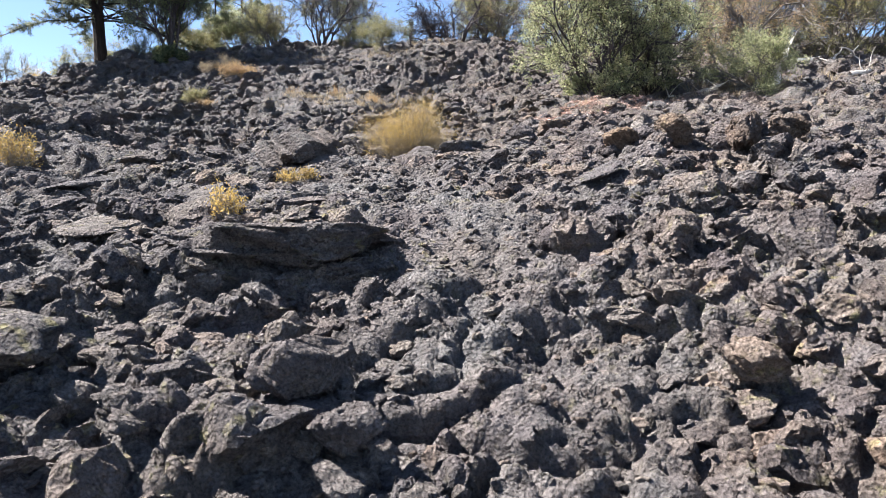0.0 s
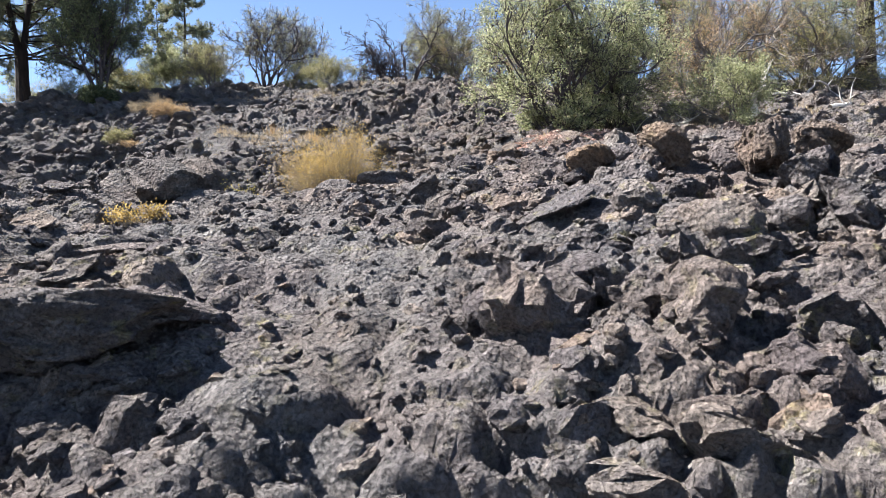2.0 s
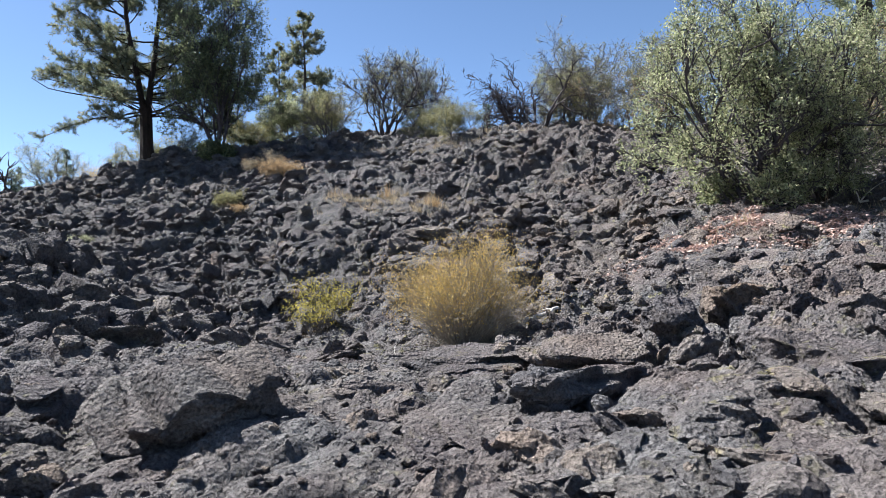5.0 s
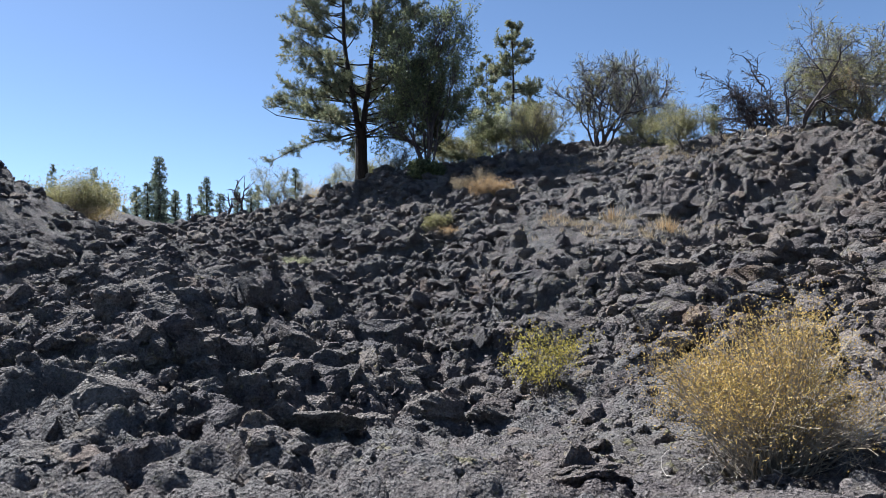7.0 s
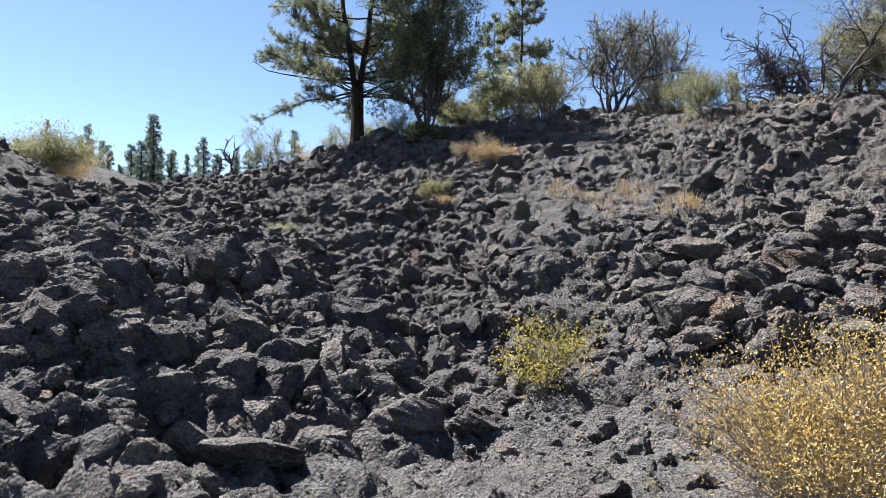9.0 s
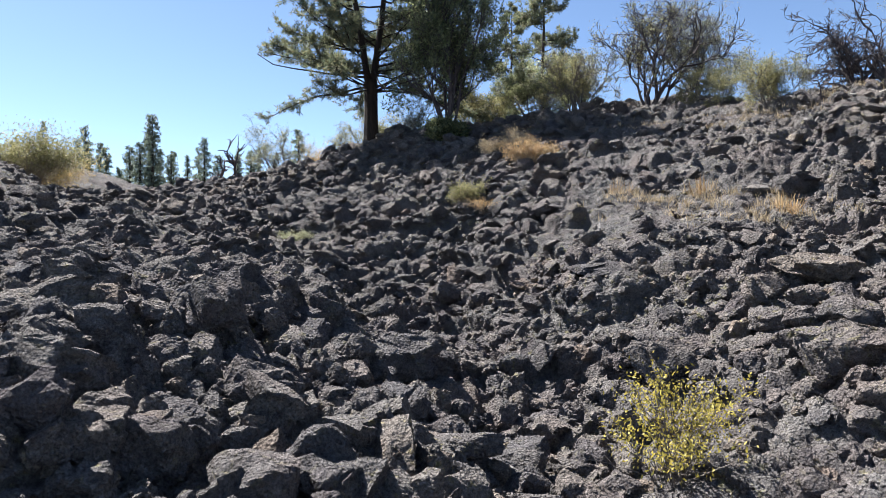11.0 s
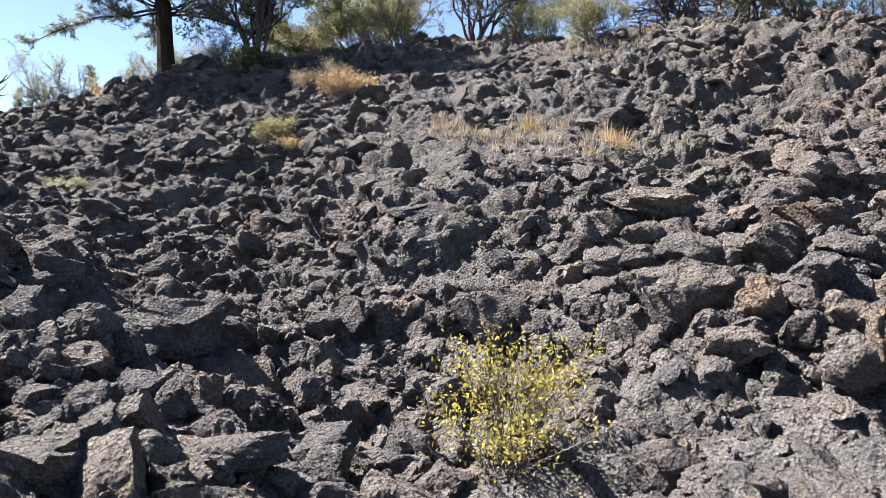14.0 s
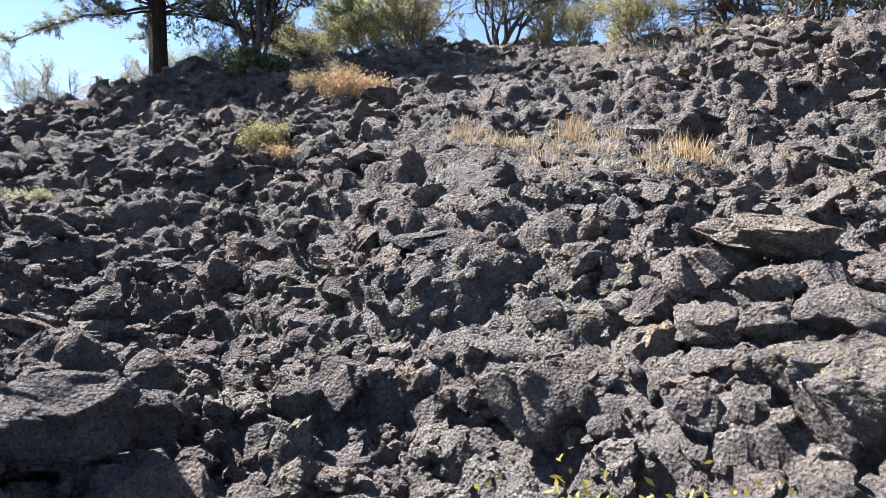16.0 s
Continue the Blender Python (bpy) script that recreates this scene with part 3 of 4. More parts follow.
    for a, b, c, z in zip(*shaped(x[:300], y[:300])[:2], s[:300], shaped(x[:300], y[:300])[2]):
        ob = new("lava_lump", ROCK_MESHES[2 * g.integers(6)])
        ob.matrix_world = Matrix.Translation((a, b, z)) @ turn(g, 0.6).to_4x4() @ Matrix.Diagonal((c * g.uniform(0.9, 1.3), c * g.uniform(0.8, 1.1), c * g.uniform(0.6, 1.0), 1))
        tagged(ob, "pitted grey lava lump on broken crust", "rock", "lava lumps")
    x, y, s = x[300:], y[300:], s[300:]
    rubble("lava_clinker", "fist-sized lava lumps strewn over the slope", [rock_shape(120 + k, 3, 7, 0.16) for k in range(10)], x[:3000], y[:3000], s[:3000], g, 0.15, PLAIN, 0.11)


build_rocks()


def block_shape(seed):
    """A squarish broken block: a cube with knocked-off corners and a pitted face."""
    g = np.random.default_rng(seed)
    bm = bmesh.new()
    bmesh.ops.create_cube(bm, size=1.7)
    bmesh.ops.subdivide_edges(bm, edges=bm.edges[:], cuts=7, use_grid_fill=True)
    bm.verts.index_update()
    v = np.array([p.co[:] for p in bm.verts])
    f = np.array([[p.index for p in q.verts] for q in bm.faces])
    bm.free()
    for _ in range(9):
        nrm = g.normal(size=3)
        nrm /= np.linalg.norm(nrm)
        over = np.maximum(0, v @ nrm - g.uniform(0.62, 0.95))
        v = v - over[:, None] * nrm
    v = v + v[:, [1, 2, 0]] * g.normal(size=3) * 0.14
    v = v + 0.1 * np.stack([fractal(v[:, 0] * 3 + v[:, 2] * 2 + seed, v[:, 1] * 3 - v[:, 2] * 2.3 + k * 17, 1.1, 300 + k, 4) for k in range(3)], 1)
    return v * g.uniform(0.75, 1.15, 3), f


# the blocky talus in the hollow: x, y, reach
TALUS = [(-6.2, 13.3, 1.5), (-7.6, 14.6, 1.7), (-6.0, 15.6, 1.2), (-8.6, 16.6, 1.8), (-5.3, 14.0, 1.0), (-10.2, 18.0, 1.8), (-4.6, 16.2, 0.8)]


def build_talus():
    g = np.random.default_rng(77)
    blocks = [block_shape(400 + k) for k in range(12)]
    meshes = [raw_mesh("lava_block", v, f, LAVA_ROCK) for v, f in blocks]
    x, y, s = scatter(g, 5200, -12.5, -3.4, 10.8, 20.5, 0.08, 0.24, lambda x, y: np.clip(sum(0.5 * bell(x, y, *c) for c in TALUS), 0, 0.85))
    order = np.argsort(np.hypot(x + 6, y - 13))
    x, y, s = x[order], y[order], s[order]
    px, py, pz = shaped(x, y)
    count = min(300, len(x))
    for a, b, z, c in zip(px[:count], py[:count], pz[:count], s[:count]):
        ob = new("lava_block", meshes[g.integers(len(meshes))])
        ob.matrix_world = Matrix.Translation((a, b, z + 0.3 * c)) @ turn(g, 0.35).to_4x4() @ Matrix.Diagonal((c * g.uniform(0.8, 1.3), c * g.uniform(0.8, 1.2), c * g.uniform(0.65, 1.05), 1))
        tagged(ob, "squarish dark lava block in the talus", "rock", "talus blocks")
    rubble("lava_talus", "squarish dark lava blocks heaped in the hollow", blocks, x[count:], y[count:], s[count:], g, -0.25)


build_talus()

# heaps of rounded lumps: x, y, reach, count, smallest, largest, label
HEAPS = [(2.0, 10.3, 0.75, 44, 0.08, 0.24, "knobbly brown lava lump in the outcrop"),
         (2.8, 7.4, 0.6, 34, 0.07, 0.2, "knobbly brown lava lump in the outcrop"),
         (1.3, 4.9, 0.7, 30, 0.07, 0.2, "rounded lava lump in the cracked crust"),
         (-1.2, 17.6, 0.8, 60, 0.12, 0.32, "rounded grey-brown lava block in the stacked heap"),
         (-0.4, 16.4, 0.6, 36, 0.1, 0.28, "rounded grey-brown lava block in the stacked heap"),
         (0.2, 18.8, 0.9, 40, 0.12, 0.3, "flat grey-brown lava block in the stacked heap")]


def build_heaps():
    g = np.random.default_rng(88)
    meshes = [raw_mesh("rounded_rock", *rock_shape(600 + k, 4, 5, 0.13), LAVA_ROCK, True) for k in range(8)]
    for cx, cy, reach, count, small, large, label in HEAPS:
        x, y = cx + g.normal(size=count) * reach, cy + g.normal(size=count) * reach * 0.8
        s = small * (large / small) ** (g.uniform(0, 1, count) ** 1.5)
        ok = off_path(x, y) > 0.5 + s
        for a, b, z, c in zip(*shaped(x[ok], y[ok]), s[ok]):
            ob = new("rounded_rock", meshes[g.integers(len(meshes))])
            ob.matrix_world = Matrix.Translation((a, b, z + 0.15 * c)) @ turn(g, 0.3).to_4x4() @ Matrix.Diagonal((c * g.uniform(0.9, 1.35), c * g.uniform(0.8, 1.1), c * g.uniform(0.6, 0.9), 1))
            tagged(ob, label, "rock", "heaped lava lumps")


build_heaps()


# ---- plants ----
def leaves_on(ends, g, per, size, width, jitter, droop=0.0):
    p = np.concatenate([e[0] for e in ends])
    d = np.concatenate([e[1] for e in ends])
    p, d = np.repeat(p, per, 0), np.repeat(d, per, 0)
    d = d / (np.linalg.norm(d, axis=1, keepdims=True) + 1e-9) + g.normal(size=d.shape) * 0.9
    d[:, 2] -= droop
    return blades(p + g.normal(size=p.shape) * jitter, d, size * g.uniform(0.6, 1.3, len(p)), width, g)


def join(pieces):
    vs, fs, base = [], [], 0
    for v, f in pieces:
        vs.append(v)
        fs.append(f + base)
        base += len(v)
    return np.concatenate(vs), np.concatenate(fs)


def bush(name, x, y, tall, wide, label, category, leaf, stem=TWIG, seed=1, trunks=6, levels=3, kids=4, per=5, size=0.05, width=0.02, jitter=0.03, thick=0.03, lean=(0, 0), wander=0.2, lift=0.06, group="", z=None, sides=3, skirt=0, fine=0.0035, clump=1.0):
    """A shrub of many forked stems; leaf None leaves it bare."""
    g = np.random.default_rng(seed)
    ob = base_at(name, x, y, label, category, group, z=z)
    stems, ends = [], []
    for k in range(trunks):
        a = k * 2.4 + g.uniform(-0.4, 0.4)
        out = g.uniform(0.15, 1.0) * wide / tall
        way = (math.cos(a) * out * 0.75 + lean[0], math.sin(a) * out * 0.75 + lean[1], 1)
        ln = tall * 0.62 * g.uniform(0.75, 1.1)
        s, e = branching(g, (math.cos(a) * wide * 0.05, math.sin(a) * wide * 0.05, -0.1), way, ln, thick * g.uniform(0.6, 1.1), levels, kids, wander, lift, fine=fine)
        stems += s
        ends += e
    for k in range(skirt):
        a = k * 2.4 + g.uniform(-0.5, 0.5)
        s, e = branching(g, (math.cos(a) * wide * 0.06, math.sin(a) * wide * 0.06, -0.05), (math.cos(a), math.sin(a), g.uniform(0.25, 0.9)), wide * 0.29 * g.uniform(0.7, 1.2), thick * 0.5, levels - 1, kids, wander, lift, fine=fine)
        stems += s
        ends += e
    for q in [q for q in stems if q[1][0] >= thick * 0.6]:
        part("stem", *tubes([q], 5), stem, ob)
    part("branchwork", *tubes([q for q in stems if q[1][0] < thick * 0.6], sides), stem, ob)["kind"] = "stuff"
    ends = [e for e in ends if g.uniform() < clump]
    if leaf:
        part("foliage", *leaves_on(ends, g, per, size, width, jitter), leaf, ob)["kind"] = "stuff"
    return ob


def broom(name, x, y, tall, wide, label, flowers, seed, stems=260, tips=16, size=0.035, group="", green=None, stem=STRAW, lean=0.0):
    """A rounded broom-like bush: a fan of fine straw stems with flower heads on top."""
    g = np.random.default_rng(seed)
    ob = base_at(name, x, y, label, "shrub", group, 0.06)
    lines, tops, mids = [], [], []
    clumps = []
    for k in range(max(5, stems // 45)):
        a, r = k * 2.4 + g.uniform(-0.5, 0.5), math.sqrt(g.uniform(0.02, 1)) * 0.4
        clumps.append((math.cos(a) * r * wide, math.sin(a) * r * wide, tall * g.uniform(0.52, 0.96) * (1 - 0.9 * r * r)))
    for _ in range(stems):
        cx, cy, ch = clumps[g.integers(len(clumps))]
        low = g.uniform() < 0.14
        h = ch * (g.uniform(0.25, 0.6) if low else g.uniform(0.72, 1.1))
        spread = 0.1 * wide
        end = np.array([cx * (1.25 if low else 1) + g.normal() * spread + lean * h, cy * (1.25 if low else 1) + g.normal() * spread, h])
        root = np.array([cx, cy, 0]) * 0.18 + g.normal(size=3) * [0.02 * wide, 0.02 * wide, 0]
        t = np.linspace(0, 1, 5)[:, None]
        pts = root + (end - root) * t
        pts[:, :2] = root[:2] + (end - root)[:2] * t ** 1.35
        pts += g.normal(size=pts.shape) * 0.024 * tall * np.array([[0], [0.8], [1.1], [1.5], [1.8]])
        lines.append((pts, np.linspace(0.0056, 0.002, 5)))
        for k in range(1 if low else 3):
            q = pts[2] + (pts[4] - pts[2]) * g.uniform(0, 0.8)
            tip = q + (pts[4] - pts[2]) * g.uniform(0.15, 0.4) + g.normal(size=3) * 0.075 * tall
            lines.append((np.array([q, (q + tip) / 2 + g.normal(size=3) * 0.01, tip]), np.array([0.0028, 0.0022, 0.0014])))
            if not low:
                tops.append(tip)
        if not low:
            tops.append(pts[4])
        mids.append(pts[3])
    part("branchwork", *tubes(lines, 3), stem, ob)["kind"] = "stuff"
    tops = np.array(tops)
    tops = tops[tops[:, 2] > tall * 0.36]
    heads = np.repeat(tops[g.uniform(size=len(tops)) < 0.85], tips // 2, 0)
    heads = heads + g.normal(size=heads.shape) * [0.05 * wide, 0.05 * wide, 0.075 * tall]
    part("bloom", *blades(heads, g.normal(size=heads.shape) + [0, 0, 0.7], size * g.uniform(0.5, 1.2, len(heads)), size * 0.4, g), flowers, ob)["kind"] = "stuff"
    if green:
        mids = np.repeat(np.array(mids), 10, 0)
        part("foliage", *blades(mids + g.normal(size=mids.shape) * 0.07 * tall, g.normal(size=mids.shape) + [0, 0, 0.5], 0.04 * g.uniform(0.6, 1.3, len(mids)), 0.008, g), green, ob)
    return ob


def grass(name, label, spots, blades_each, tall, mat, seed):
    """Tufts of dry grass on patches given as x, y, reach."""
    g = np.random.default_rng(seed)
    roots = []
    for x, y, r, n in spots:
        tx, ty = x + g.normal(size=n) * r, y + g.normal(size=n) * r * 0.5
        tz = surface(tx, ty)
        roots.append(np.repeat(np.stack([tx, ty, tz - 0.02], 1), blades_each, 0))
    roots = np.concatenate(roots)
    roots[:, :2] += g.normal(size=(len(roots), 2)) * 0.04
    ways = g.normal(size=roots.shape) * 0.38 + [0, 0, 1]
    ob = new(name, raw_mesh(name, *blades(roots, ways, tall * g.uniform(0.3, 1.2, len(roots)), 0.009, g), mat))
    return tagged(ob, label, "grass", kind="stuff")


def litter(name, label, spots, mat, seed):
    """Fallen leaves and needles lying flat in patches."""
    g = np.random.default_rng(seed)
    xy = np.concatenate([np.stack([x + g.normal(size=n) * r, y + g.normal(size=n) * r * 0.6], 1) for x, y, r, n in spots])
    roots = np.concatenate([xy, surface(xy[:, 0], xy[:, 1])[:, None] + 0.03], 1)
    ways = g.normal(size=roots.shape) * [1, 1, 0.25]
    ob = new(name, raw_mesh(name, *blades(roots, ways, 0.06 * g.uniform(0.4, 1.3, len(roots)), 0.024, g), mat))
    return tagged(ob, label, "leaf litter", kind="stuff")


def log(name, x0, y0, x1, y1, radius, label, seed, stubs=5, mat=BLEACHED, up=0.0):
    """A fallen weathered trunk with broken stubs."""
    g = np.random.default_rng(seed)
    ob = base_at(name, x0, y0, label, "log", sink=0.0)
    end = np.array([x1 - x0, y1 - y0, height(x1, y1) - height(x0, y0) + up])
    t = np.linspace(0, 1, 9)[:, None]
    pts = end * t + g.normal(size=(9, 3)) * radius * 0.35 + [0, 0, radius * 0.8]
    part("trunk", *tubes([(pts, radius * (1.1 - 0.6 * t[:, 0]))], 8), mat, ob)
    for _ in range(stubs):
        p = pts[g.integers(1, 9)]
        part("stub", *tubes([limb(g, p, (g.normal(), g.normal(), g.uniform(0.2, 1.2)), g.uniform(0.25, 0.8), radius * 0.35, 5, 0.3)], 5), mat, ob)
    return ob


def pine(name, x, y, tall, label, seed, forks=((0, 0),), trunk=0.24, fork_at=0.16, first=0.12, reach=2.6, tufts=1.0, needle=NEEDLES, z=None, category="pine tree", droop=-0.02, length=0.15, wide=0.02):
    """A tall pine: trunk (forked if asked), whorls of limbs, and tufts of needles towards the limbs' ends."""
    g = np.random.default_rng(seed)
    ob = base_at(name, x, y, label, category, sink=0.25, z=z)
    foot = tall * fork_at
    trunks, limbs, tuft_p, tuft_d = [], [], [], []
    if len(forks) > 1:
        pts = np.array([[0, 0, 0], [0, 0, foot * 0.5], [0, 0, foot]])
        trunks.append((pts, np.array([trunk * 1.25, trunk, trunk * 0.98])))
    for fx, fy in forks:
        h0 = foot * 0.8 if len(forks) > 1 else 0.0
        t = np.linspace(0, 1, 12)
        pts = np.stack([fx * np.minimum(1, t * 2.2) ** 0.8, fy * np.minimum(1, t * 2.2) ** 0.8, h0 + (tall - h0) * t], 1)
        pts[1:, :2] += np.cumsum(g.normal(size=(11, 2)) * 0.025, 0)
        r0 = trunk * (0.55 if len(forks) > 1 else 1.1)
        trunks.append((pts, r0 * (1 - t * 0.93)))
        n = int((tall - first * tall) / (0.15 if len(forks) > 1 else 0.16))
        for k in range(n):
            f = (first * tall + (tall * 0.985 - first * tall) * (k + g.uniform(0, 1)) / n - h0) / (tall - h0)
            if f < 0.0:
                f = g.uniform(0.01, 0.1)
            p = np.array([np.interp(f, t, pts[:, i]) for i in range(3)])
            a = g.uniform(0, 6.28)
            away = np.array([fx, fy]) / (math.hypot(fx, fy) + 1e-6)
            if len(forks) > 1 and away @ [math.cos(a), math.sin(a)] < -0.35 and g.uniform() < 0.7:
                a += math.pi
            ln = reach * (1.0 - f) ** 0.6 * g.uniform(0.55, 1.1) 
            pl, rl = limb(g, p, (math.cos(a), math.sin(a), g.uniform(-0.2, 0.35)), ln, 0.012 + 0.0085 * ln, 6, 0.15, droop + 0.06)
            limbs.append((pl, rl))
            bare = g.uniform() < (0.45 if f < 0.03 else 0.05)
            for _ in range(0 if bare else int(5 + 9 * ln)):
                q = g.uniform(0.3, 1.0) * 6
                i = int(min(q, 5))
                o = pl[i] + (pl[i + 1] - pl[i]) * (q - i)
                d = (pl[i + 1] - pl[i]) / np.linalg.norm(pl[i + 1] - pl[i]) + g.normal(size=3) * [0.6, 0.6, 0.35]
                tw, tr = limb(g, o, d, g.uniform(0.25, 0.6) * min(1, ln), 0.008, 4, 0.22, 0.12)
                limbs.append((tw, tr))
                for pt, dd in zip(tw[1:], np.gradient(tw, axis=0)[1:]):
                    if g.uniform() < 0.85 * tufts:
                        tuft_p.append(pt)
                        tuft_d.append(dd / np.linalg.norm(dd))
    part("trunk", *tubes(trunks, 10), BARK, ob)
    for big in [q for q in limbs if q[1][0] > 0.026]:
        part("limb", *tubes([big], 5), BARK, ob)
    part("twigwork", *tubes([q for q in limbs if q[1][0] <= 0.026], 4), BARK, ob)["kind"] = "stuff"
    per = 14
    p, d = np.repeat(np.array(tuft_p), per, 0), np.repeat(np.array(tuft_d), per, 0)
    part("crown", *blades(p + g.normal(size=p.shape) * 0.02, d + g.normal(size=d.shape) * 0.75, length * g.uniform(0.7, 1.2, len(p)), wide, g), needle, ob)["kind"] = "stuff"
    return ob


def fir(name, x, y, tall, wide, label, seed, z=None, fullness=1.0, tip=0.12, needle=FAR_NEEDLES, category="conifer", group="distant conifers", size=0.21):
    """A far conifer: straight stem, short drooping whorls, ragged outline."""
    g = np.random.default_rng(seed)
    ob = base_at(name, x, y, label, category, group, 0.4, z)
    part("trunk", *tubes([(np.array([[0, 0, 0], [0.03, 0, tall * 0.5], [0, 0, tall]]), np.array([0.16, 0.1, 0.02]))], 6), BARK, ob)
    ps, ds = [], []
    n = int(tall * 13 * fullness)
    for k in range(n):
        f = (k + g.uniform(0, 1)) / n
        h = tall * (0.1 + 0.9 * f)
        ln = wide / 2 * (tip + (1 - tip) * (1 - f) ** 0.75) * g.uniform(0.55, 1.15)
        a = g.uniform(0, 6.28)
        m = int(6 + 14 * ln)
        q = g.uniform(0.1, 1, m)[:, None] * ln
        way = np.array([math.cos(a), math.sin(a), 0.12 if f > 0.6 else -0.18])
        ps.append(np.array([0, 0, h]) + way * q + g.normal(size=(m, 3)) * 0.06)
        ds.append(np.repeat(way[None], m, 0))
    p, d = np.concatenate(ps), np.concatenate(ds)
    p, d = np.repeat(p, 3, 0), np.repeat(d, 3, 0)
    part("crown", *blades(p, d + g.normal(size=d.shape) * 0.7, size * g.uniform(0.6, 1.2, len(p)), size * 0.27, g), needle, ob)["kind"] = "stuff"
    return ob


pine("pine_tree", -14.5, 29.8, 11.5, "tall double-trunked pine with sparse grey-green needles", 3, ((-0.6, -0.2), (0.5, 0.15)), 0.24, 0.22, 0.13, 3.8, 1.0, length=0.17, wide=0.023)
bush("juniper_tree", -11.1, 28.8, 5.3, 1.3, "dense dark juniper beside the tall pine", "juniper", DARK_NEEDLES, DARK_TWIG, 5, 11, 4, 4, 4, 0.12, 0.04, 0.08, 0.07, wander=0.12, lift=0.1, group="ridge trees", skirt=16, fine=0.006, clump=0.75)
pine("young_pine", -10.2, 36.6, 7.8, "slender young pine behind the ridge", 8, ((0, 0),), 0.11, 0.1, 0.24, 2.3, 1.0, length=0.17, wide=0.028)
pine("young_pine", -12.4, 38.8, 7.6, "pale green young pine behind the ridge", 9, ((0, 0),), 0.09, 0.1, 0.12, 1.5, 1.0, length=0.16, wide=0.028)
bush("bare_shrub", -5.3, 31.2, 3.7, 3.3, "half-bare mountain mahogany with dark twisted branches", "shrub", OLIVE, DARK_TWIG, 12, 8, 4, 4, 2, 0.05, 0.02, 0.05, 0.075, wander=0.28, fine=0.01, clump=0.55)
bush("bare_shrub", -7.6, 31.2, 2.4, 2.6, "leafless grey shrub on the ridge", "shrub", OLIVE, TWIG, 13, 8, 4, 4, 2, 0.05, 0.02, 0.05, 0.05, wander=0.26, fine=0.009, clump=0.55)
bush("olive_shrub", -9.3, 31.8, 2.6, 2.0, "yellow-green shrub among the ridge trees", "shrub", MAHOGANY, TWIG, 14, 8, 3, 4, 8, 0.08, 0.03, 0.07, 0.03, fine=0.008)
bush("olive_shrub", -2.1, 27.2, 1.6, 1.2, "small olive shrub on the ridge", "shrub", OLIVE, TWIG, 15, 9, 3, 4, 5, 0.05, 0.016, 0.05, 0.025, fine=0.007)
bush("dead_shrub", 0.6, 27.2, 2.9, 3.0, "dead purple-grey shrub leaning over the ridge", "shrub", None, DARK_TWIG, 16, 9, 4, 3, 0, thick=0.08, lean=(-0.35, 0), lift=-0.02, wander=0.3, fine=0.009)
bush("ridge_shrub", 2.3, 27.6, 3.2, 2.6, "brown-green half-bare shrub on the ridge", "shrub", OLIVE, TWIG, 17, 9, 4, 4, 3, 0.055, 0.02, 0.06, 0.06, skirt=6, wander=0.26, fine=0.008, clump=0.45)
bush("ridge_shrub", 4.4, 27.0, 4.1, 3.0, "tall brown-green shrub on the ridge", "shrub", OLIVE, TWIG, 18, 10, 4, 4, 4, 0.06, 0.02, 0.06, 0.06, skirt=6, wander=0.26, fine=0.008, clump=0.5)
bush("mahogany_bush", 3.6, 15.9, 3.5, 2.1, "large grey-green mountain mahogany bush on red litter", "bush", MAHOGANY, DARK_TWIG, 19, 12, 4, 4, 4, 0.055, 0.022, 0.04, 0.055, wander=0.2, skirt=14, fine=0.005, clump=0.75)
bush("mahogany_bush", 5.0, 17.2, 3.1, 2.4, "large grey-green mountain mahogany bush above the slope", "bush", MAHOGANY, DARK_TWIG, 20, 11, 4, 4, 4, 0.055, 0.022, 0.04, 0.05, wander=0.2, skirt=12, fine=0.005, clump=0.7)
bush("green_shrub", 6.75, 15.2, 1.6, 1.3, "small yellow-green shrub with a pale split base", "shrub", MAHOGANY, TWIG, 21, 8, 3, 4, 7, 0.05, 0.018, 0.05, 0.03, fine=0.005)
bush("twig_shrub", 7.8, 18.4, 3.2, 2.2, "pinkish brown twiggy shrub, nearly leafless", "shrub", RUSSET, TWIG, 22, 12, 4, 4, 3, 0.035, 0.014, 0.05, 0.05, wander=0.26, fine=0.007, clump=0.6)
bush("twig_shrub", 11.0, 19.2, 3.2, 3.4, "brown half-dead shrub with tangled twigs", "shrub", OLIVE, TWIG, 23, 13, 4, 4, 4, 0.045, 0.018, 0.05, 0.055, wander=0.28, skirt=8, fine=0.008, clump=0.7)
bush("twig_shrub", 9.3, 20.6, 3.4, 2.8, "grey half-dead shrub with tangled twigs", "shrub", OLIVE, TWIG, 24, 13, 4, 4, 4, 0.045, 0.018, 0.05, 0.055, wander=0.28, skirt=8, fine=0.008, clump=0.7)
pine("pine_tree", 12.6, 19.8, 9.0, "dark pine trunk with low dead limbs", 31, ((0, 0),), 0.26, 0.1, 0.15, 2.2, 0.7)
pine("pine_tree", 8.5, 22.8, 8.5, "dark pine behind the mahogany bushes", 32, ((0, 0),), 0.24, 0.1, 0.12, 1.8, 0.8, DARK_NEEDLES)
broom("rabbitbrush", -0.5, 12.15, 1.3, 1.5, "straw-coloured rabbitbrush with faded yellow flower heads", YELLOW, 41, 560, 32, 0.022)
broom("currant_bush", -3.05, 15.4, 0.88, 1.2, "thin bush with bright yellow autumn leaves", LEMON, 42, 80, 22, 0.042, stem=TWIG)
broom("rabbitbrush", -8.2, 23.3, 0.65, 0.9, "small yellow-green rabbitbrush on the lava slope", OLIVE, 43, 150, 18, 0.05)
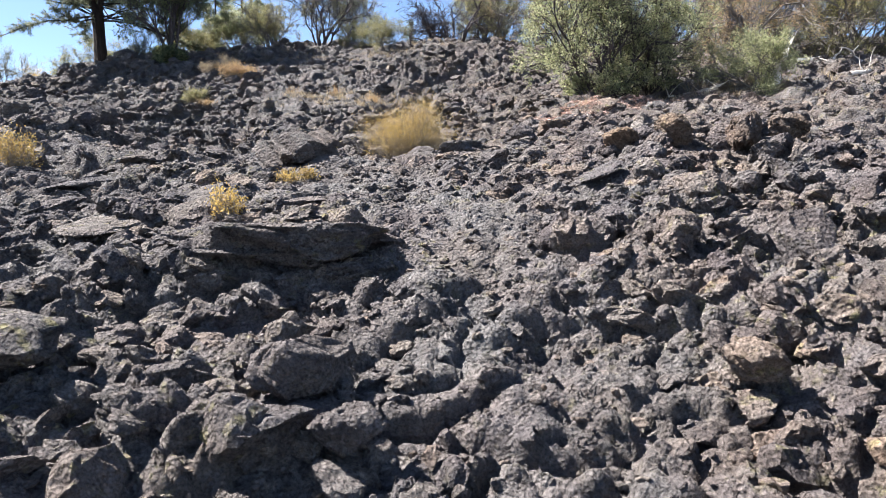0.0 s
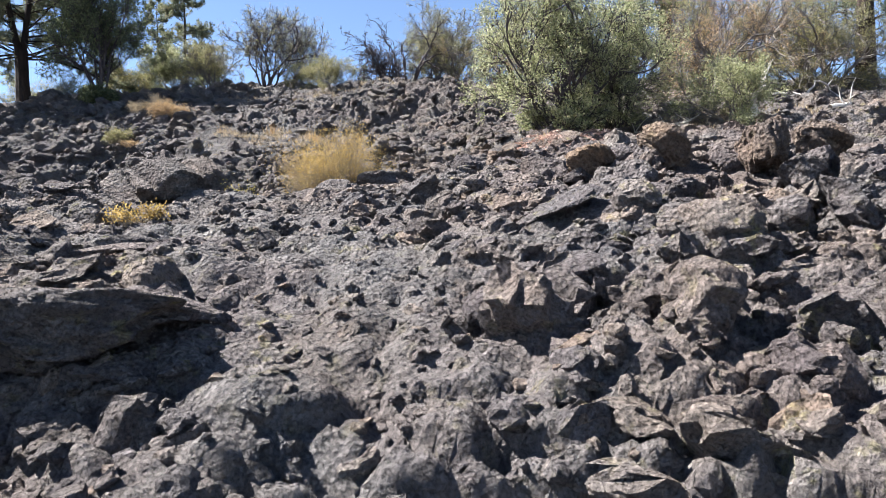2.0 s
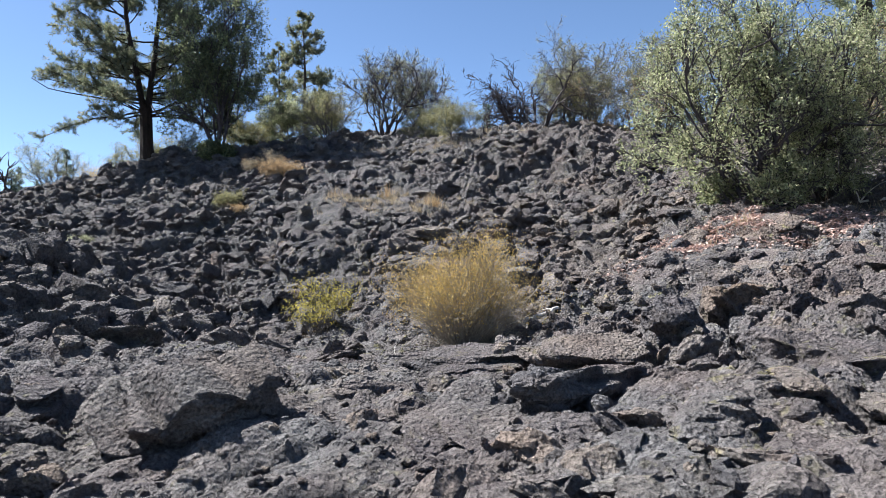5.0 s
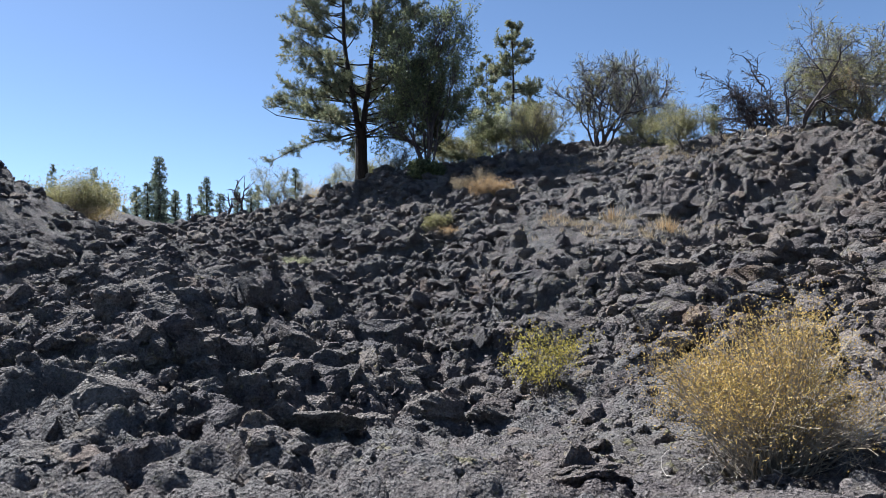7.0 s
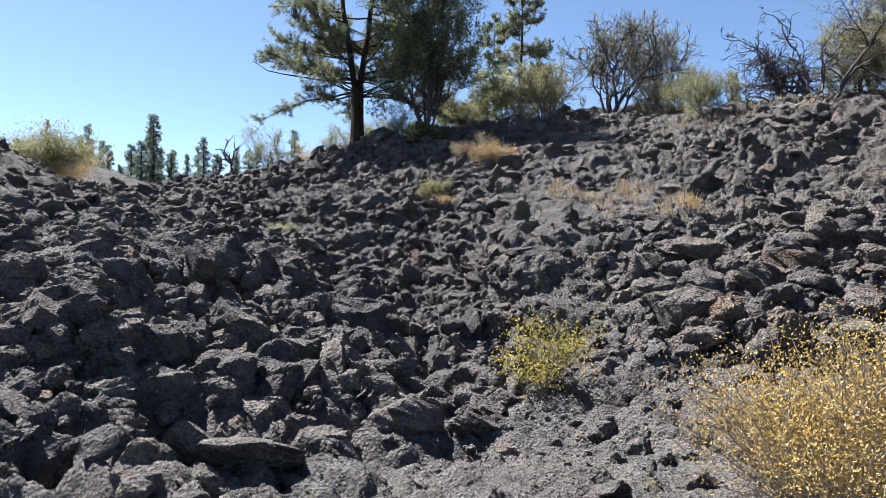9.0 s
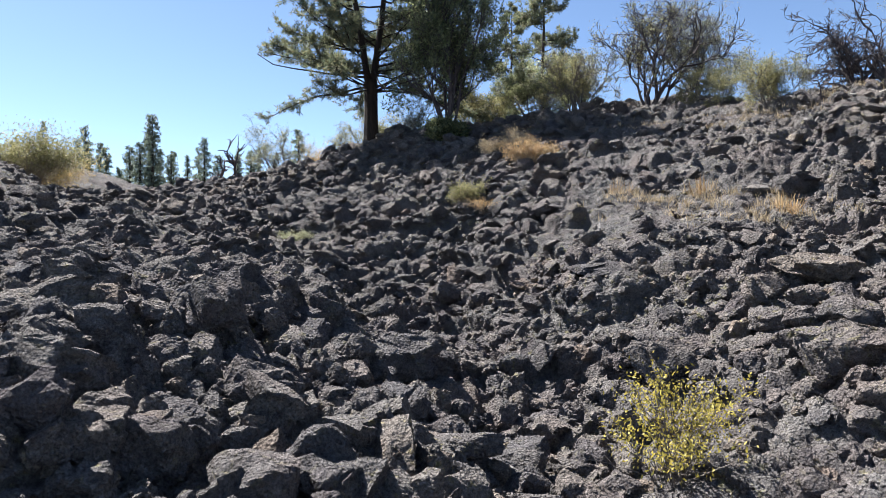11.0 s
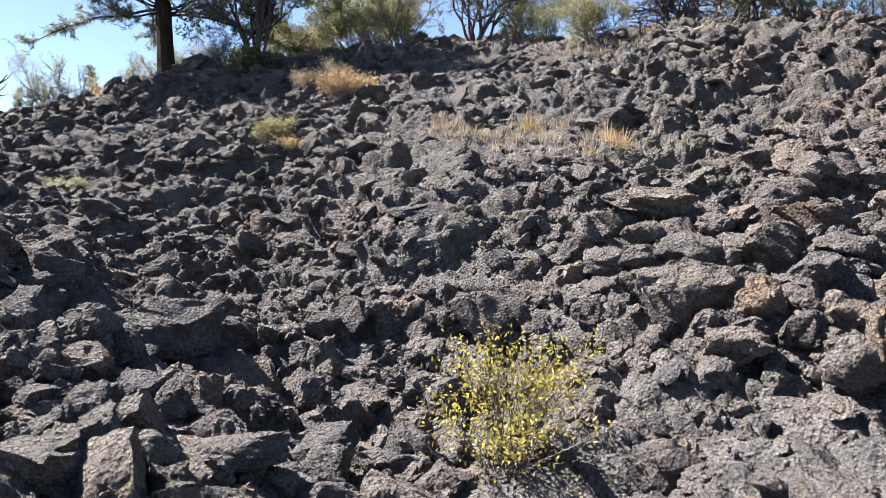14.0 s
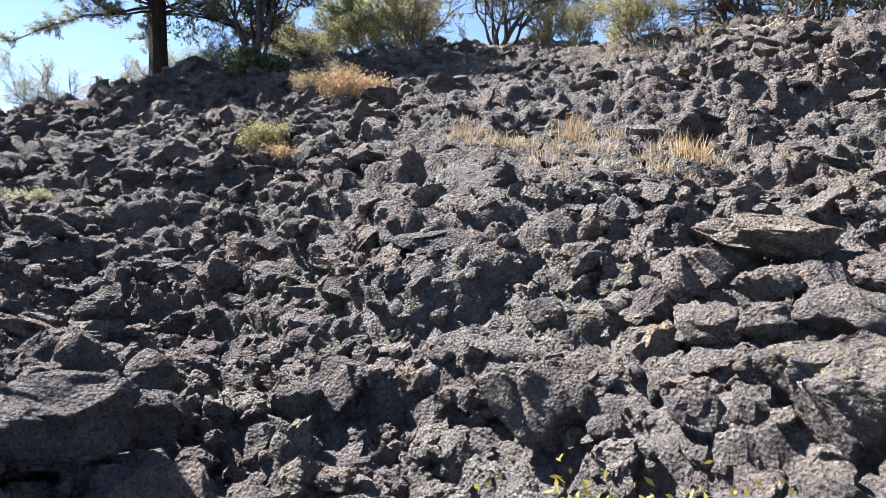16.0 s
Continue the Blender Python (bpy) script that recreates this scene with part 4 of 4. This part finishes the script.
broom("rabbitbrush", -7.1, 24.9, 0.75, 1.3, "russet dry rabbitbrush below the ridge", RUSSET, 44, 220, 18, 0.05)
broom("rabbitbrush", -13.4, 24.1, 0.45, 1.0, "low sage-green brush on the lava", SAGE, 45, 140, 18, 0.05)
broom("rabbitbrush", -1.55, 5.8, 0.38, 0.36, "little golden rabbitbrush in a crack", YELLOW, 46, 70, 15, 0.025)
broom("rabbitbrush", -1.35, 7.4, 0.22, 0.4, "low tuft of pale yellow brush", YELLOW, 47, 70, 15, 0.025)
broom("rabbitbrush", -4.9, 8.6, 0.6, 0.6, "golden rabbitbrush at the edge of the hollow", YELLOW, 48, 110, 15, 0.03)
broom("rabbitbrush", -8.6, 26.2, 0.7, 0.8, "bleached dry brush below the ridge", DRY, 49, 120, 15, 0.05)
broom("rabbitbrush", -19.8, 20.9, 1.7, 3.0, "wide yellow-green rabbitbrush on the lava bank", OLIVE, 50, 420, 24, 0.07, green=SAGE)
broom("rabbitbrush", -21.6, 22.6, 1.6, 2.6, "yellow-green rabbitbrush on the lava bank", YELLOW, 51, 300, 16, 0.06, green=SAGE)
broom("rabbitbrush", -20.6, 35.2, 1.9, 2.2, "olive and yellow brush below the far conifers", YELLOW, 52, 240, 24, 0.08, green=OLIVE)
bush("sage_shrub", -20.6, 32.2, 2.8, 2.4, "grey half-bare shrub on the low ridge", "shrub", SAGE, TWIG, 53, 8, 3, 4, 4, 0.06, 0.02, 0.06, 0.04)
bush("sage_shrub", -18.0, 33.5, 2.6, 2.4, "olive shrub beside the pine", "shrub", OLIVE, TWIG, 54, 8, 3, 4, 5, 0.06, 0.025, 0.06, 0.04)
bush("sage_shrub", -16.0, 33.0, 2.6, 2.2, "olive shrub behind the pine", "shrub", OLIVE, TWIG, 55, 8, 3, 4, 5, 0.06, 0.025, 0.06, 0.04)
bush("dead_tree", -22.2, 30.8, 2.6, 2.6, "dead twisted grey snag on the low ridge", "dead tree", None, DARK_TWIG, 56, 3, 2, 3, thick=0.11, wander=0.35, lift=0.0)
fir("fir_tree", -68.5, 54.8, 9.9, 2.6, "distant slender fir beyond the lava ridge", 60)
fir("fir_tree", -55.1, 49.5, 7.4, 2.8, "distant fir with ragged branches", 61)
fir("fir_tree", -49.4, 47.0, 4.8, 1.6, "distant dark fir beyond the lava ridge", 62, tip=0.16, fullness=1.5)
fir("fir_tree", -50.6, 46.2, 4.9, 1.5, "distant dark fir beyond the lava ridge", 63, tip=0.16, fullness=1.5)
fir("fir_tree", -57.5, 56.1, 5.9, 2.6, "distant small fir beyond the lava ridge", 64)
fir("fir_tree", -44.8, 46.3, 4.7, 1.9, "distant bushy fir beyond the lava ridge", 65, tip=0.16, fullness=1.5)
fir("fir_tree", -43.5, 46.3, 6.6, 2.0, "distant dense columnar conifer", 66, fullness=2.0, tip=0.3)
fir("fir_tree", -47.7, 52.0, 4.8, 2.0, "distant fir beyond the lava ridge", 67, tip=0.16, fullness=1.5)
fir("fir_tree", -49.0, 56.5, 6.1, 2.4, "distant fir beyond the lava ridge", 68)
fir("fir_tree", -59.1, 73.0, 9.1, 2.6, "distant fir beyond the lava ridge", 69)
fir("fir_tree", -75.7, 62.0, 8.8, 3.2, "distant fir beyond the lava ridge", 70)
fir("fir_tree", -38.6, 57.6, 7.0, 2.6, "distant conifer beyond the lava ridge", 71, tip=0.16, fullness=1.5)
fir("fir_tree", -64.5, 81.6, 8.2, 3.0, "distant fir beyond the lava ridge", 72)
far_g = np.random.default_rng(140)
for k in range(20):
    way, far_by = 2.58 - 0.017 * k - far_g.uniform(0, 0.016), far_g.uniform(58, 84)
    fir("fir_tree", -2.0 + far_by * math.cos(way), 9.0 + far_by * math.sin(way), far_g.uniform(4.0, 7.0) * far_by / 68, far_g.uniform(2.0, 3.2), "distant small fir beyond the lava ridge", 141 + k, tip=far_g.uniform(0.04, 0.14), fullness=1.5)
bush("olive_shrub", -11.6, 32.6, 2.4, 2.6, "olive brush behind the juniper", "shrub", OLIVE, TWIG, 104, 9, 3, 4, 6, 0.08, 0.03, 0.08, 0.03, fine=0.008)
bush("olive_shrub", -8.4, 33.0, 2.2, 2.4, "brown-green brush behind the ridge", "shrub", OLIVE, TWIG, 105, 9, 3, 4, 5, 0.07, 0.026, 0.08, 0.03, fine=0.009)
bush("bare_shrub", -13.0, 30.4, 1.6, 2.0, "pale leafless brush under the pine", "shrub", SAGE, TWIG, 106, 9, 3, 4, 3, 0.05, 0.02, 0.06, 0.03, wander=0.26, fine=0.008)
bush("bare_shrub", -4.2, 32.6, 3.6, 2.6, "grey-green half-bare shrub beside the twisted one", "shrub", SAGE, TWIG, 110, 9, 4, 4, 2, 0.05, 0.02, 0.05, 0.05, wander=0.2, lift=0.1, fine=0.009, clump=0.5)
bush("dead_shrub", -0.2, 27.8, 2.2, 2.2, "low dead purple-grey shrub on the ridge", "shrub", None, DARK_TWIG, 111, 9, 4, 4, 0, thick=0.05, lift=0.0, wander=0.3, fine=0.008)
fir("fir_tree", -1.9, 42.0, 4.2, 1.3, "small dark conifer behind the ridge", 107)
broom("rabbitbrush", -8.0, 26.4, 0.7, 1.0, "bleached dry brush below the ridge", DRY, 108, 120, 10, 0.045)
broom("rabbitbrush", -7.6, 23.0, 0.4, 0.9, "tan dry brush beside a golden one", RUSSET, 109, 90, 10, 0.04)
grass("dry_grass", "tan dry grass tufts on the ledge", [(-4.3, 21.5, 0.45, 36), (-3.2, 21.3, 0.6, 54), (-2.1, 20.8, 0.4, 30), (7.4, 15.9, 0.9, 60), (-1.2, 26.4, 1.0, 60), (-4.6, 27.6, 0.8, 40), (5.2, 15.0, 0.8, 50), (3.0, 14.6, 0.5, 14), (0.4, 26.2, 0.8, 40), (6.2, 16.4, 0.7, 50), (-2.0, 26.6, 1.0, 40)], 16, 0.17, DRY, 80)
grass("russet_grass", "orange dry grass stalks on the ledge", [(-3.3, 21.7, 0.1, 6), (-1.95, 20.75, 0.1, 7), (-4.6, 21.7, 0.08, 4)], 14, 0.34, RUSSET, 81)
litter("needle_litter", "reddish fallen leaves below the mahogany bush", [(2.9, 14.6, 0.6, 16000), (3.9, 14.8, 0.7, 14000), (2.2, 14.3, 0.35, 3000)], DUFF, 82)
log("fallen_log", 8.7, 17.7, 10.6, 17.6, 0.11, "bleached fallen log with broken stubs", 90, 6, up=-0.1)
log("fallen_log", 8.9, 15.6, 10.2, 15.9, 0.05, "thin bleached dead branch on the ground", 91, 5)
log("dead_branch", 6.4, 16.0, 5.3, 16.6, 0.035, "pale dead branch among dry grass", 92, 7)
log("dead_branch", 5.6, 15.8, 6.6, 16.4, 0.03, "pale dead branch among dry grass", 93, 7)
log("split_stump", 7.05, 15.15, 7.2, 15.2, 0.1, "white splintered stump at the shrub's foot", 94, 6, up=0.45)
log("dead_branch", -0.75, 12.05, -1.15, 12.0, 0.008, "pale dry stick beside the rabbitbrush", 95, 4)
log("dead_branch", 0.1, 12.35, 0.45, 12.5, 0.03, "pale dry stick beside the rabbitbrush", 96, 2, up=0.1)
log("dead_branch", 1.0, 26.2, -0.6, 26.0, 0.04, "bleached dead branch on the ridge", 97, 6)
bush("ridge_shrub", 1.7, 28.4, 2.6, 2.2, "olive half-bare shrub on the ridge", "shrub", OLIVE, DARK_TWIG, 101, 8, 4, 4, 3, 0.04, 0.016, 0.04, 0.04, skirt=8)
bush("ridge_shrub", 3.3, 26.4, 2.2, 2.2, "brown dry shrub on the ridge", "shrub", RUSSET, TWIG, 102, 9, 4, 3, 3, 0.035, 0.014, 0.04, 0.035, skirt=8)
bush("olive_shrub", -3.4, 30.5, 1.6, 1.6, "small olive shrub behind the ridge", "shrub", OLIVE, TWIG, 103, 8, 3, 4, 5, 0.05, 0.02, 0.05, 0.025)
